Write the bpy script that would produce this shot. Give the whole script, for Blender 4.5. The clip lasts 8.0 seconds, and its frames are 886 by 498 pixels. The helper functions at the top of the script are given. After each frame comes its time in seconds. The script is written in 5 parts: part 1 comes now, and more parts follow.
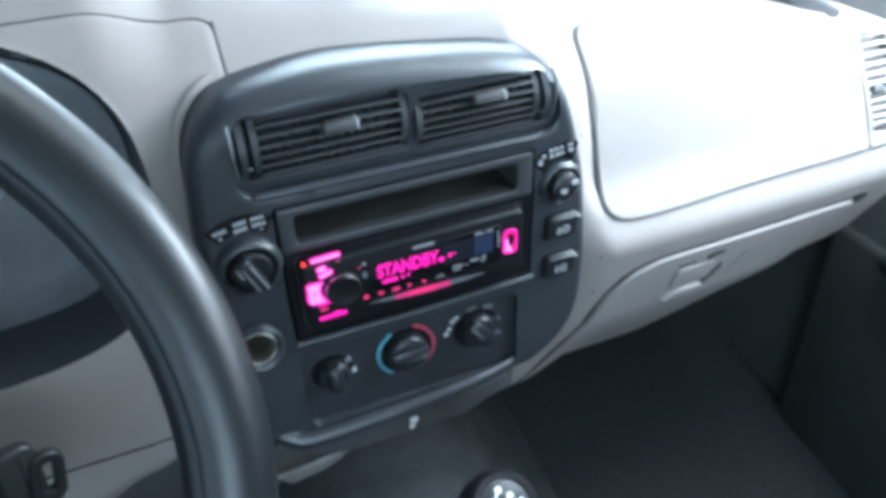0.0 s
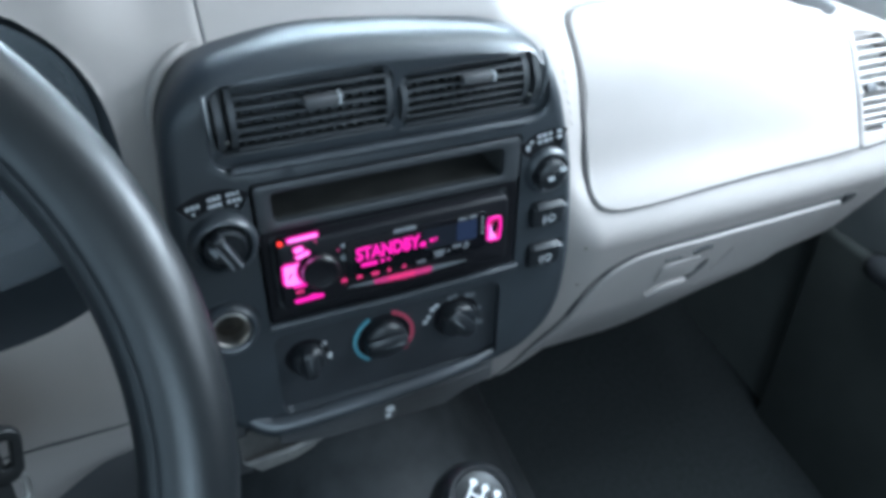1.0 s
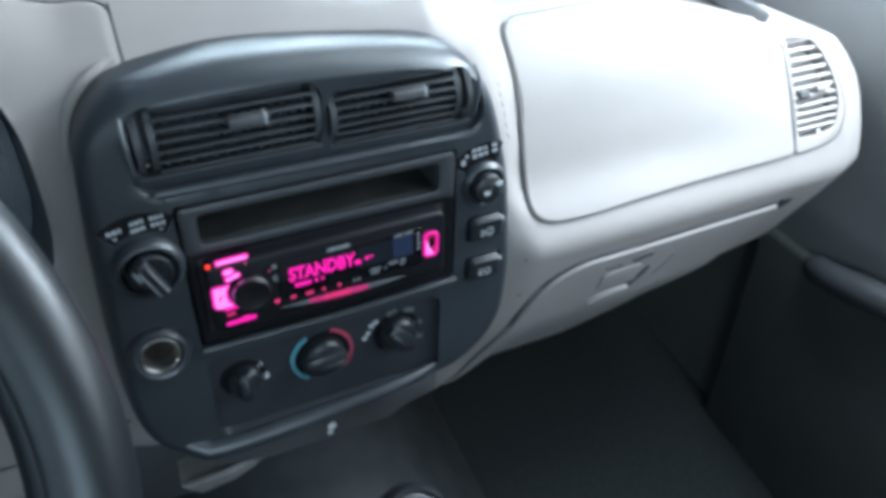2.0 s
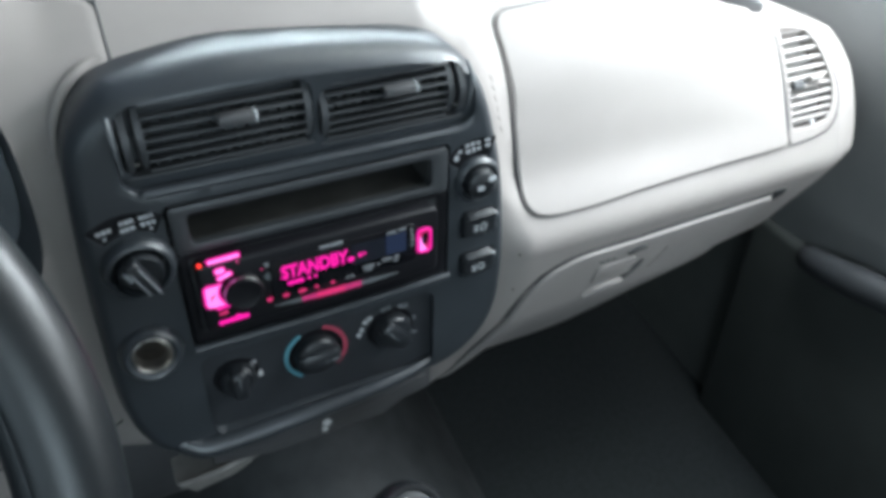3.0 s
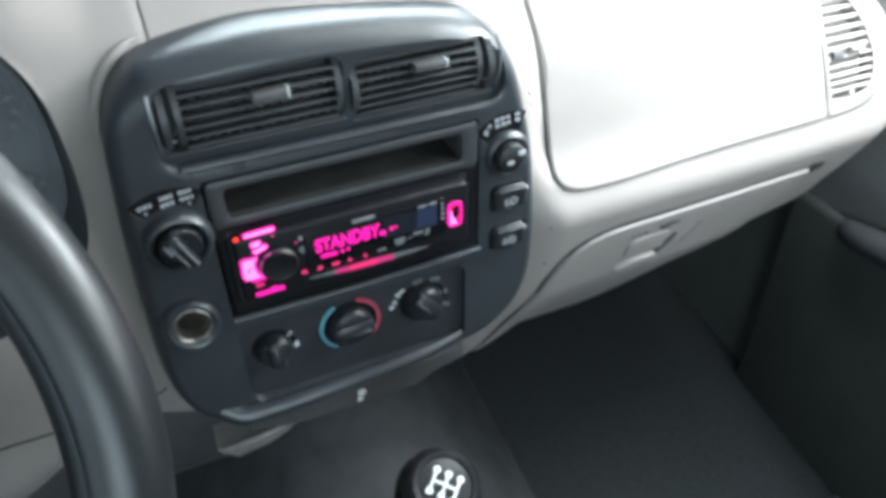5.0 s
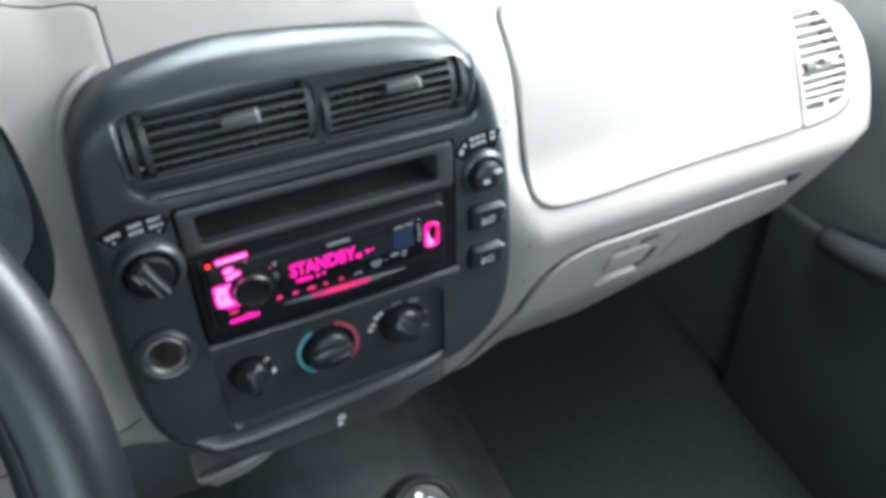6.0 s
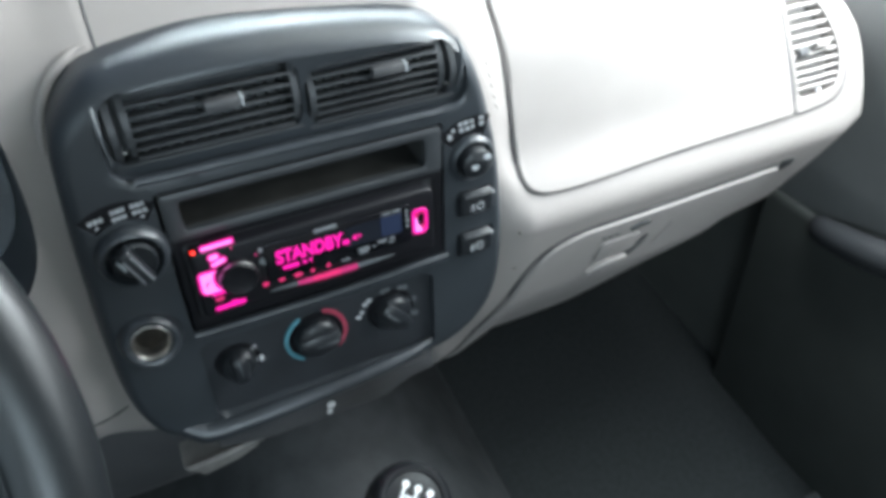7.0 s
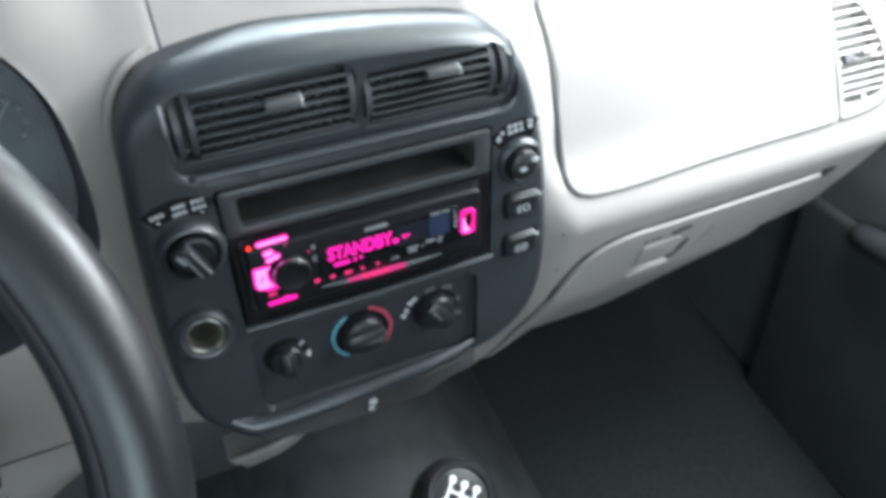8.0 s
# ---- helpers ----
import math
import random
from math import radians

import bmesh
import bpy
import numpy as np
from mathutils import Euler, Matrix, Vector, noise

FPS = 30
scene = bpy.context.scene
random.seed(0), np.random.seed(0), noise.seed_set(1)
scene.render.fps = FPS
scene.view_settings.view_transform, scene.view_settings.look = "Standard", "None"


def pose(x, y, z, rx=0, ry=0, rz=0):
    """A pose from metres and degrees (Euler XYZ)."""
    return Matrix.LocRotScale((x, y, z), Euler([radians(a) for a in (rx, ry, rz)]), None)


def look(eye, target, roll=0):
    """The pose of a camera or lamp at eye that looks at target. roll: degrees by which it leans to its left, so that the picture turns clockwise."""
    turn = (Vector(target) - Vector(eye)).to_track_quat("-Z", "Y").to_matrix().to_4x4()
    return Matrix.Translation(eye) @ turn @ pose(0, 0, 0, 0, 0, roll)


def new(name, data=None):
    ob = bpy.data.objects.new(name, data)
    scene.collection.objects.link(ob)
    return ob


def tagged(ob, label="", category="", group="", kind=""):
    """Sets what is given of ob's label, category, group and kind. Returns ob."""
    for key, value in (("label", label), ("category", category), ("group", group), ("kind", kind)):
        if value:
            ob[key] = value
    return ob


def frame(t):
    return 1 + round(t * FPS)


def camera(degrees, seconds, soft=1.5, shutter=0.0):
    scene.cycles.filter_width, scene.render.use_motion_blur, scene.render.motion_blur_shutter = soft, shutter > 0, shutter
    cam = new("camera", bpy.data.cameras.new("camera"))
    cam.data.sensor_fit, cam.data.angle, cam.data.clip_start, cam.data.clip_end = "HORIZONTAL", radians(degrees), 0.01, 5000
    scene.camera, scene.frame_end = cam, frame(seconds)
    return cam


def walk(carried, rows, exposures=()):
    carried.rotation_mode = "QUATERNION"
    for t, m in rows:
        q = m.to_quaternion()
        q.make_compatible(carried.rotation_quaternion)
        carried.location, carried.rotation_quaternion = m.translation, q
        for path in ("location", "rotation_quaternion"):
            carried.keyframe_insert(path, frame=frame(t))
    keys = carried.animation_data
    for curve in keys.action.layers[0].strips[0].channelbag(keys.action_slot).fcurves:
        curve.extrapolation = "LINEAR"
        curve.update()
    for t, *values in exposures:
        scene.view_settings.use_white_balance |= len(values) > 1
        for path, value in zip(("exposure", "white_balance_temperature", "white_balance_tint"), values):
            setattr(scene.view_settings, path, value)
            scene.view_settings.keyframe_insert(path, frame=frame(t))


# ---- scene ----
# ---------------------------------------------------------------- camera and its walk
# Everything on the dashboard is laid out in the dashboard's own axes:
# x to the passenger, y into the dash, z up its face, which leans back by TILT degrees.
TILT = 8
DASH = Matrix.Translation((0, 0, 0.60)) @ pose(0, 0, 0, -TILT, 0, 0)

cam = camera(60.0, 8.0, soft=4.5, shutter=0.4)
PATH = [
    (0, (-0.1479, -0.4479, 0.3263), (0.4353, 1.0763, -0.8298), -2.44),
    (0.2, (-0.1511, -0.4490, 0.3213), (0.4602, 1.0704, -0.8267), 0.29),
    (0.3, (-0.1501, -0.4474, 0.3190), (0.4227, 1.0787, -0.8398), -0.06),
    (0.5, (-0.1472, -0.4442, 0.3148), (0.4461, 1.0556, -0.8679), -0.48),
    (0.7, (-0.1460, -0.4444, 0.3127), (0.4880, 1.0808, -0.8150), 0.47),
    (0.8, (-0.1446, -0.4443, 0.3132), (0.4509, 1.0863, -0.8282), -1.06),
    (1, (-0.1432, -0.4397, 0.3110), (0.4754, 1.0612, -0.8572), 0.27),
    (1.2, (-0.1439, -0.4374, 0.3069), (0.4788, 1.0607, -0.8627), 0.17),
    (1.3, (-0.1441, -0.4381, 0.3090), (0.4647, 1.0703, -0.8547), -0.51),
    (1.5, (-0.1412, -0.4371, 0.3155), (0.4634, 1.0767, -0.8434), -1.00),
    (1.7, (-0.1318, -0.4358, 0.3205), (0.4856, 1.0588, -0.8564), -0.45),
    (1.8, (-0.1267, -0.4337, 0.3211), (0.5273, 1.0413, -0.8608), 0.04),
    (2, (-0.1207, -0.4323, 0.3202), (0.5888, 1.0185, -0.8597), 1.37),
    (2.2, (-0.1149, -0.4343, 0.3210), (0.5852, 1.0433, -0.8309), 0.66),
    (3.3, (-0.1189, -0.4252, 0.3222), (0.6016, 0.9921, -0.8912), 1.39),
    (3.5, (-0.1190, -0.4286, 0.3250), (0.5678, 1.0076, -0.8856), 0.27),
    (3.7, (-0.1135, -0.4291, 0.3247), (0.5578, 0.9991, -0.9041), 0.20),
    (3.8, (-0.1128, -0.4300, 0.3240), (0.5609, 0.9866, -0.9168), 0.37),
    (4, (-0.1164, -0.4312, 0.3231), (0.5272, 0.9939, -0.9238), 0.08),
    (4.2, (-0.1156, -0.4371, 0.3256), (0.5077, 0.9999, -0.9180), -0.92),
    (5.3, (-0.1143, -0.4380, 0.3260), (0.4905, 0.9995, -0.9262), -1.15),
    (5.5, (-0.1125, -0.4383, 0.3243), (0.4966, 1.0002, -0.9246), -1.16),
    (5.7, (-0.1100, -0.4355, 0.3230), (0.5115, 0.9952, -0.9288), -0.88),
    (5.8, (-0.1090, -0.4319, 0.3220), (0.5140, 0.9888, -0.9403), -0.97),
    (6, (-0.1065, -0.4310, 0.3255), (0.5470, 1.0094, -0.8985), -1.54),
    (6.2, (-0.1032, -0.4287, 0.3232), (0.5656, 0.9907, -0.9171), -0.72),
    (6.5, (-0.1021, -0.4286, 0.3214), (0.5431, 0.9940, -0.9276), -1.43),
    (6.7, (-0.1007, -0.4294, 0.3196), (0.5578, 0.9912, -0.9246), -1.26),
    (7, (-0.1005, -0.4310, 0.3210), (0.5547, 0.9891, -0.9257), -1.30),
    (7.2, (-0.0998, -0.4327, 0.3220), (0.5480, 0.9929, -0.9222), -1.80),
    (7.5, (-0.1022, -0.4310, 0.3212), (0.5340, 0.9996, -0.9232), -1.99),
    (7.7, (-0.1059, -0.4309, 0.3202), (0.5104, 0.9949, -0.9396), -2.19),
    (8, (-0.1209, -0.4310, 0.3242), (0.4850, 1.0190, -0.9130), -1.68),
]
EXPOSURES = [(0, 0.60, 5280, 0), (0.5, 0.24, 5280, 0), (1.5, 0.40, 5280, 0), (2.2, 0.06, 5480, 1), (3.3, 0.16, 5930, 2), (5.5, 0.66, 5930, 1), (7, 0.44, 5930, 2), (8, 0.64, 5930, 2)]
walk(cam, [(t, DASH @ look(eye, target, roll)) for t, eye, target, roll in PATH], EXPOSURES)

# ---------------------------------------------------------------- world and daylight
world = bpy.data.worlds.new("overcast_sky")
scene.world = world
world.use_nodes = True
wn = world.node_tree.nodes
sky = wn.new("ShaderNodeTexSky")
sky.sky_type, sky.sun_disc = "NISHITA", False
sky.sun_elevation, sky.sun_rotation = radians(50), radians(70)
sky.air_density, sky.dust_density = 1.0, 5.0
wn["Background"].inputs["Strength"].default_value = 0.05
world.node_tree.links.new(sky.outputs[0], wn["Background"].inputs["Color"])

sun_data = bpy.data.lights.new("sun", "SUN")
sun_data.energy, sun_data.angle, sun_data.color = 0.5, radians(30), (1.0, 0.97, 0.93)
sun = new("sun", sun_data)
sun.matrix_world = look((3.0, 2.0, 4.5), (0, 0, 0))


def window_light(name, m, sx, sy, watts, colour):
    data = bpy.data.lights.new(name, "AREA")
    data.shape, data.size, data.size_y, data.energy, data.color = "RECTANGLE", sx, sy, watts, colour
    ob = new(name, data)
    ob.matrix_world = m
    return ob


window_light("windscreen_daylight", look((0.48, -0.01, 1.18), (0.38, 0.0, 0.60)), 0.28, 0.18, 2.1, (0.95, 0.98, 1.0))
window_light("windscreen_low_daylight", look((0.02, 0.56, 0.870), (-0.22, -0.20, 0.84)), 0.95, 0.10, 4.4, (0.95, 0.98, 1.0))
window_light("passenger_window_daylight", look((0.630, -0.20, 0.940), (0.32, -0.03, 0.55)), 0.66, 0.24, 4.8, (1.0, 0.98, 0.97))
# Added lamp in the front of the passenger window opening, for the airbag cover.
window_light("passenger_window_front_daylight", look((0.630, 0.05, 0.98), (0.42, -0.03, 0.56)), 0.30, 0.20, 8.6, (1.0, 0.98, 0.97))
window_light("driver_window_daylight", look((-0.79, -0.58, 0.98), (-0.10, 0.0, 0.62)), 0.60, 0.36, 1.3, (0.86, 0.97, 1.04))
window_light("rear_window_daylight", look((-0.22, -1.30, 1.02), (0.02, 0.0, 0.60)), 0.46, 0.33, 5.6, (0.88, 0.97, 1.03))


# ---------------------------------------------------------------- materials
def material(name, colour, rough=0.5, metal=0.0, grain=0.0, grain_size=900.0, blotch=0.12, blotch_size=14.0,
             rough_var=0.08, coat=0.0, spec=0.5, colour_b=None):
    """Principled material with a fine grain relief and a slow variation of colour and gloss."""
    m = bpy.data.materials.new(name)
    m.use_nodes = True
    nt = m.node_tree
    b = nt.nodes["Principled BSDF"]
    b.inputs["Metallic"].default_value = metal
    b.inputs["Coat Weight"].default_value = coat
    b.inputs["Specular IOR Level"].default_value = spec
    tc = nt.nodes.new("ShaderNodeTexCoord")
    big = nt.nodes.new("ShaderNodeTexNoise")
    big.inputs["Scale"].default_value, big.inputs["Detail"].default_value = blotch_size, 6
    nt.links.new(tc.outputs["Object"], big.inputs["Vector"])
    mix = nt.nodes.new("ShaderNodeMix")
    mix.data_type = "RGBA"
    ramp = nt.nodes.new("ShaderNodeMapRange")
    ramp.inputs["From Min"].default_value, ramp.inputs["From Max"].default_value = 0.3, 0.7
    nt.links.new(big.outputs["Fac"], ramp.inputs["Value"])
    nt.links.new(ramp.outputs["Result"], mix.inputs["Factor"])
    other = colour_b or tuple(c * (1 - blotch) for c in colour)
    mix.inputs["A"].default_value = (*colour, 1)
    mix.inputs["B"].default_value = (*other, 1)
    nt.links.new(mix.outputs["Result"], b.inputs["Base Color"])
    rr = nt.nodes.new("ShaderNodeMapRange")
    rr.inputs["To Min"].default_value, rr.inputs["To Max"].default_value = rough - rough_var, rough + rough_var
    nt.links.new(big.outputs["Fac"], rr.inputs["Value"])
    nt.links.new(rr.outputs["Result"], b.inputs["Roughness"])
    if grain:
        fine = nt.nodes.new("ShaderNodeTexNoise")
        fine.inputs["Scale"].default_value, fine.inputs["Detail"].default_value = grain_size, 3
        nt.links.new(tc.outputs["Object"], fine.inputs["Vector"])
        bump = nt.nodes.new("ShaderNodeBump")
        bump.inputs["Strength"].default_value, bump.inputs["Distance"].default_value = grain, 0.0006
        nt.links.new(fine.outputs["Fac"], bump.inputs["Height"])
        nt.links.new(bump.outputs["Normal"], b.inputs["Normal"])
    return m


def glow(name, colour, strength, paint=0.4):
    m = bpy.data.materials.new(name)
    m.use_nodes = True
    b = m.node_tree.nodes["Principled BSDF"]
    b.inputs["Base Color"].default_value = (*[c * paint for c in colour], 1)
    b.inputs["Emission Color"].default_value = (*colour, 1)
    b.inputs["Emission Strength"].default_value = strength
    b.inputs["Roughness"].default_value = 0.4
    return m


GREY = material("grey_grained_plastic", (0.286, 0.262, 0.250), 0.52, grain=0.25, grain_size=1100, blotch=0.07, spec=0.3)
GREY_LOW = material("grey_hard_plastic", (0.292, 0.270, 0.258), 0.5, grain=0.3, grain_size=900, blotch=0.10)
CHARCOAL = material("charcoal_plastic", (0.031, 0.036, 0.042), 0.35, grain=0.22, grain_size=1200, blotch=0.25, blotch_size=22, spec=0.7)
VENT_BLACK = material("vent_plastic", (0.052, 0.055, 0.059), 0.46, blotch=0.2, spec=0.35)
DARK = material("matt_black_plastic", (0.028, 0.030, 0.033), 0.6, blotch=0.3)
PLATE = material("heater_plate_plastic", (0.025, 0.028, 0.033), 0.5, grain=0.2, grain_size=1200, blotch=0.3, blotch_size=40)
BUTTON = material("button_plastic", (0.014, 0.016, 0.019), 0.38, blotch=0.2)
GLOSS = material("gloss_black_acrylic", (0.006, 0.006, 0.008), 0.12, blotch=0.2, rough_var=0.03)
RADIO_BLACK = material("radio_satin_black", (0.007, 0.007, 0.009), 0.45, blotch=0.2, spec=0.25)
LEATHER = material("wheel_vinyl", (0.012, 0.014, 0.016), 0.36, grain=0.2, grain_size=1300, blotch=0.3, blotch_size=34, spec=0.5)
STEEL = material("dull_steel", (0.45, 0.44, 0.42), 0.32, metal=1.0, blotch=0.25, blotch_size=80)
PRINT = material("white_print", (0.60, 0.61, 0.62), 0.5, blotch=0.08)
PRINT_SHEEN_FAINT = material("faint_print_and_sheen", (0.13, 0.14, 0.15), 0.5, blotch=0.3, blotch_size=200)
PRINT_DIM = material("worn_white_print", (0.44, 0.46, 0.48), 0.5, blotch=0.3, blotch_size=200)
COLD = material("blue_print", (0.12, 0.31, 0.38), 0.45, blotch=0.15)
HOT = material("red_print", (0.34, 0.05, 0.09), 0.45, blotch=0.15)
CARPET = material("black_carpet", (0.026, 0.029, 0.030), 0.95, grain=1.0, grain_size=420, blotch=0.25, blotch_size=120, spec=0.1)
RUBBER = material("tunnel_rubber", (0.056, 0.059, 0.062), 0.62, grain=1.0, grain_size=300, blotch=0.5, blotch_size=26, spec=0.3, colour_b=(0.034, 0.037, 0.039))
# Paler than the rest of the door, painting in the light on its top.
DOOR_TOP = material("light_falloff_door_vinyl", (0.17, 0.172, 0.170), 0.5, grain=0.4, grain_size=600, blotch=0.12)
DOOR = material("door_vinyl", (0.070, 0.074, 0.071), 0.55, grain=0.4, grain_size=500, blotch=0.15)
DOOR_LOW = material("dark_door_vinyl", (0.042, 0.046, 0.043), 0.6, grain=0.4, grain_size=500, blotch=0.2)
LINING = material("pale_headliner", (0.45, 0.44, 0.42), 0.9, grain=0.6, grain_size=500, blotch=0.1)
BRACKET = material("worn_grey_bracket", (0.21, 0.20, 0.19), 0.5, grain=0.4, grain_size=300, blotch=0.4, blotch_size=60)
TRAY = material("dark_grey_drawer", (0.070, 0.070, 0.073), 0.5, grain=0.3, grain_size=900, blotch=0.2)
DIRT = material("brown_speck", (0.06, 0.05, 0.045), 0.8)
PINK = glow("pink_backlight", (1.0, 0.008, 0.36), 0.9)
PINK_HOT = glow("bright_pink_backlight", (1.0, 0.26, 0.80), 1.0)
PINK_DIM = glow("dim_pink_glow", (1.0, 0.04, 0.22), 0.42)
PINK_FAINT = glow("faint_pink_glow", (1.0, 0.06, 0.30), 0.22)
RED_LED = glow("red_led", (1.0, 0.03, 0.02), 1.3)
# Glowing blues that paint a window's reflection in the display glass.
BLUE_SHEEN = glow("blue_window_sheen", (0.11, 0.16, 0.36), 0.060, 0.1)
BLUE_SHEEN_FAINT = glow("faint_window_sheen", (0.10, 0.13, 0.22), 0.020, 0.05)
PRINT_GLINT_MID = material("grey_print_and_glint", (0.20, 0.21, 0.225), 0.5, blotch=0.25, blotch_size=200)


def glass_material():
    m = bpy.data.materials.new("window_glass")
    m.use_nodes = True
    b = m.node_tree.nodes["Principled BSDF"]
    b.inputs["Transmission Weight"].default_value = 1.0
    b.inputs["Roughness"].default_value = 0.0
    b.inputs["IOR"].default_value = 1.05
    b.inputs["Base Color"].default_value = (0.93, 0.97, 0.96, 1)
    return m


GLASS = glass_material()


# ---------------------------------------------------------------- builders
def mesh_of(name, bm, mat, smooth=True):
    bmesh.ops.recalc_face_normals(bm, faces=bm.faces[:])
    me = bpy.data.meshes.new(name)
    bm.to_mesh(me)
    bm.free()
    me.materials.append(mat)
    if smooth:
        me.shade_smooth()
        me.set_sharp_from_angle(angle=radians(38))
    return me


def part(name, bm, mat, parent, label="", smooth=True):
    ob = new(name, mesh_of(name, bm, mat, smooth))
    ob.parent = parent
    if label:
        ob["label"] = label
    return ob


def thing(name, label, category, group="", m=DASH, kind=""):
    ob = new(name)
    ob.empty_display_size = 0.05
    ob.matrix_world = m
    return tagged(ob, label, category, group, kind)


def setting(name, bm, mat, label, category, smooth=True):
    ob = new(name, mesh_of(name, bm, mat, smooth))
    return tagged(ob, label, category, kind="structure")


def grid(rows, closed_u=False, closed_v=False, cap=False):
    """A sheet through rows of points."""
    bm = bmesh.new()
    vs = [[bm.verts.new(p) for p in row] for row in rows]
    nu, nv = len(vs), len(vs[0])
    for i in range(nu if closed_u else nu - 1):
        for j in range(nv if closed_v else nv - 1):
            a, b = vs[i], vs[(i + 1) % nu]
            k = (j + 1) % nv
            bm.faces.new((a[j], a[k], b[k], b[j]))
    if cap:
        bm.faces.new(vs[0])
        bm.faces.new(vs[-1])
    return bm


def join(*parts):
    out = bmesh.new()
    for bm in parts:
        me = bpy.data.meshes.new("tmp")
        bm.to_mesh(me)
        bm.free()
        out.from_mesh(me)
        bpy.data.meshes.remove(me)
    return out


def moved(bm, m):
    bmesh.ops.transform(bm, matrix=m, verts=bm.verts[:])
    return bm


def box(c, s, bevel=0.0, seg=2, m=None):
    bm = bmesh.new()
    bmesh.ops.create_cube(bm, size=1)
    bmesh.ops.scale(bm, vec=s, verts=bm.verts[:])
    if bevel:
        bmesh.ops.bevel(bm, geom=bm.edges[:], offset=min(bevel, min(s) * 0.48), segments=seg, profile=0.5, affect="EDGES")
    if m:
        moved(bm, m)
    bmesh.ops.translate(bm, vec=c, verts=bm.verts[:])
    return bm


def span(x0, x1, y0, y1, z0, z1, bevel=0.0, seg=2):
    return box(((x0 + x1) / 2, (y0 + y1) / 2, (z0 + z1) / 2), (abs(x1 - x0), abs(y1 - y0), abs(z1 - z0)), bevel, seg)


def lathe(profile, n=40, m=Matrix(), cap=True):
    """Turned round z: profile of (radius, height)."""
    rows = [[(r * math.cos(2 * math.pi * k / n), r * math.sin(2 * math.pi * k / n), h) for k in range(n)] for r, h in profile]
    bm = grid(rows, closed_v=True)
    if cap:
        bm.verts.ensure_lookup_table()
        bm.faces.new(bm.verts[:n])
        bm.faces.new(bm.verts[-n:])
    return moved(bm, m)


def out_of_face(x, z, y=0.0, turn=0.0):
    """Turned things that stand out of the dash face: their z points at the driver."""
    return pose(x, y, z, 90, 0, 0) @ pose(0, 0, 0, 0, 0, turn)


def catmull(points, n, closed=False):
    p = [Vector(q) for q in points]
    out = []
    count = len(p) if closed else len(p) - 1
    for i in range(count):
        a, b, c, d = (p[(i + k) % len(p)] if closed else p[min(max(i + k, 0), len(p) - 1)] for k in (-1, 0, 1, 2))
        for k in range(n):
            t = k / n
            out.append(0.5 * ((2 * b) + (c - a) * t + (2 * a - 5 * b + 4 * c - d) * t * t + (3 * b - a - 3 * c + d) * t ** 3))
    if not closed:
        out.append(p[-1])
    return out


def tube(points, radius, n=12, closed=False, squash=None):
    pts = [Vector(q) for q in points]
    rows = []
    normal = None
    for i, q in enumerate(pts):
        if closed:
            d = (pts[(i + 1) % len(pts)] - pts[i - 1]).normalized()
        else:
            d = (pts[min(i + 1, len(pts) - 1)] - pts[max(i - 1, 0)]).normalized()
        if normal is None:
            normal = d.orthogonal().normalized()
        normal = (normal - d * normal.dot(d)).normalized()
        side = d.cross(normal)
        r = radius(i / (len(pts) - 1)) if callable(radius) else radius
        rows.append([q + (normal * math.cos(2 * math.pi * k / n) + side * math.sin(2 * math.pi * k / n)) * r for k in range(n)])
    return grid(rows, closed_u=closed, closed_v=True, cap=not closed)


def rounded(x0, x1, z0, z1, r, n=6):
    """A rounded rectangle as a ring of (x, z)."""
    out = []
    for cx, cz, a in ((x1 - r, z1 - r, 0), (x0 + r, z1 - r, 90), (x0 + r, z0 + r, 180), (x1 - r, z0 + r, 270)):
        for k in range(n + 1):
            q = radians(a + 90 * k / n)
            out.append((cx + r * math.cos(q), cz + r * math.sin(q)))
    return out


def slab(ring, y0, y1, bevel=0.0):
    """A plate with the outline ring, from y0 (towards the driver) back to y1; its front edge is rounded."""
    cx = sum(p[0] for p in ring) / len(ring)
    cz = sum(p[1] for p in ring) / len(ring)
    size = max(max(abs(p[0] - cx) for p in ring), max(abs(p[1] - cz) for p in ring))

    def shrunk(d):
        out = []
        n = len(ring)
        for i in range(n):
            ax, az = ring[i - 1]
            bx, bz = ring[(i + 1) % n]
            nx, nz = az - bz, bx - ax
            L = math.hypot(nx, nz) or 1
            out.append((ring[i][0] + nx / L * d, ring[i][1] + nz / L * d))
        return out
    sx = sum(ring[i - 1][0] * ring[i][1] - ring[i][0] * ring[i - 1][1] for i in range(len(ring)))
    sign = 1 if sx > 0 else -1
    rows = [[(x, y1, z) for x, z in ring]]
    if bevel:
        for k in range(4):
            a = radians(30 * k)
            rows.append([(x, y0 + bevel * (1 - math.sin(a)), z) for x, z in shrunk(sign * bevel * (1 - math.cos(a)))])
    else:
        rows.append([(x, y0, z) for x, z in ring])
    return grid(rows, closed_v=True, cap=True)


def frame_ring(outer, inner, y0, y1, bevel=0.0008):
    """A flat frame between two rings with the same number of points."""
    n = len(outer)
    mid = [((o[0] * 0.15 + i[0] * 0.85), (o[1] * 0.15 + i[1] * 0.85)) for o, i in zip(outer, inner)]
    mid2 = [((o[0] * 0.85 + i[0] * 0.15), (o[1] * 0.85 + i[1] * 0.15)) for o, i in zip(outer, inner)]
    rows = [[(x, y1, z) for x, z in outer], [(x, y0 + bevel, z) for x, z in outer], [(x, y0, z) for x, z in mid2],
            [(x, y0, z) for x, z in mid], [(x, y0 + bevel, z) for x, z in inner], [(x, y1, z) for x, z in inner]]
    return grid(rows, closed_u=True, closed_v=True)


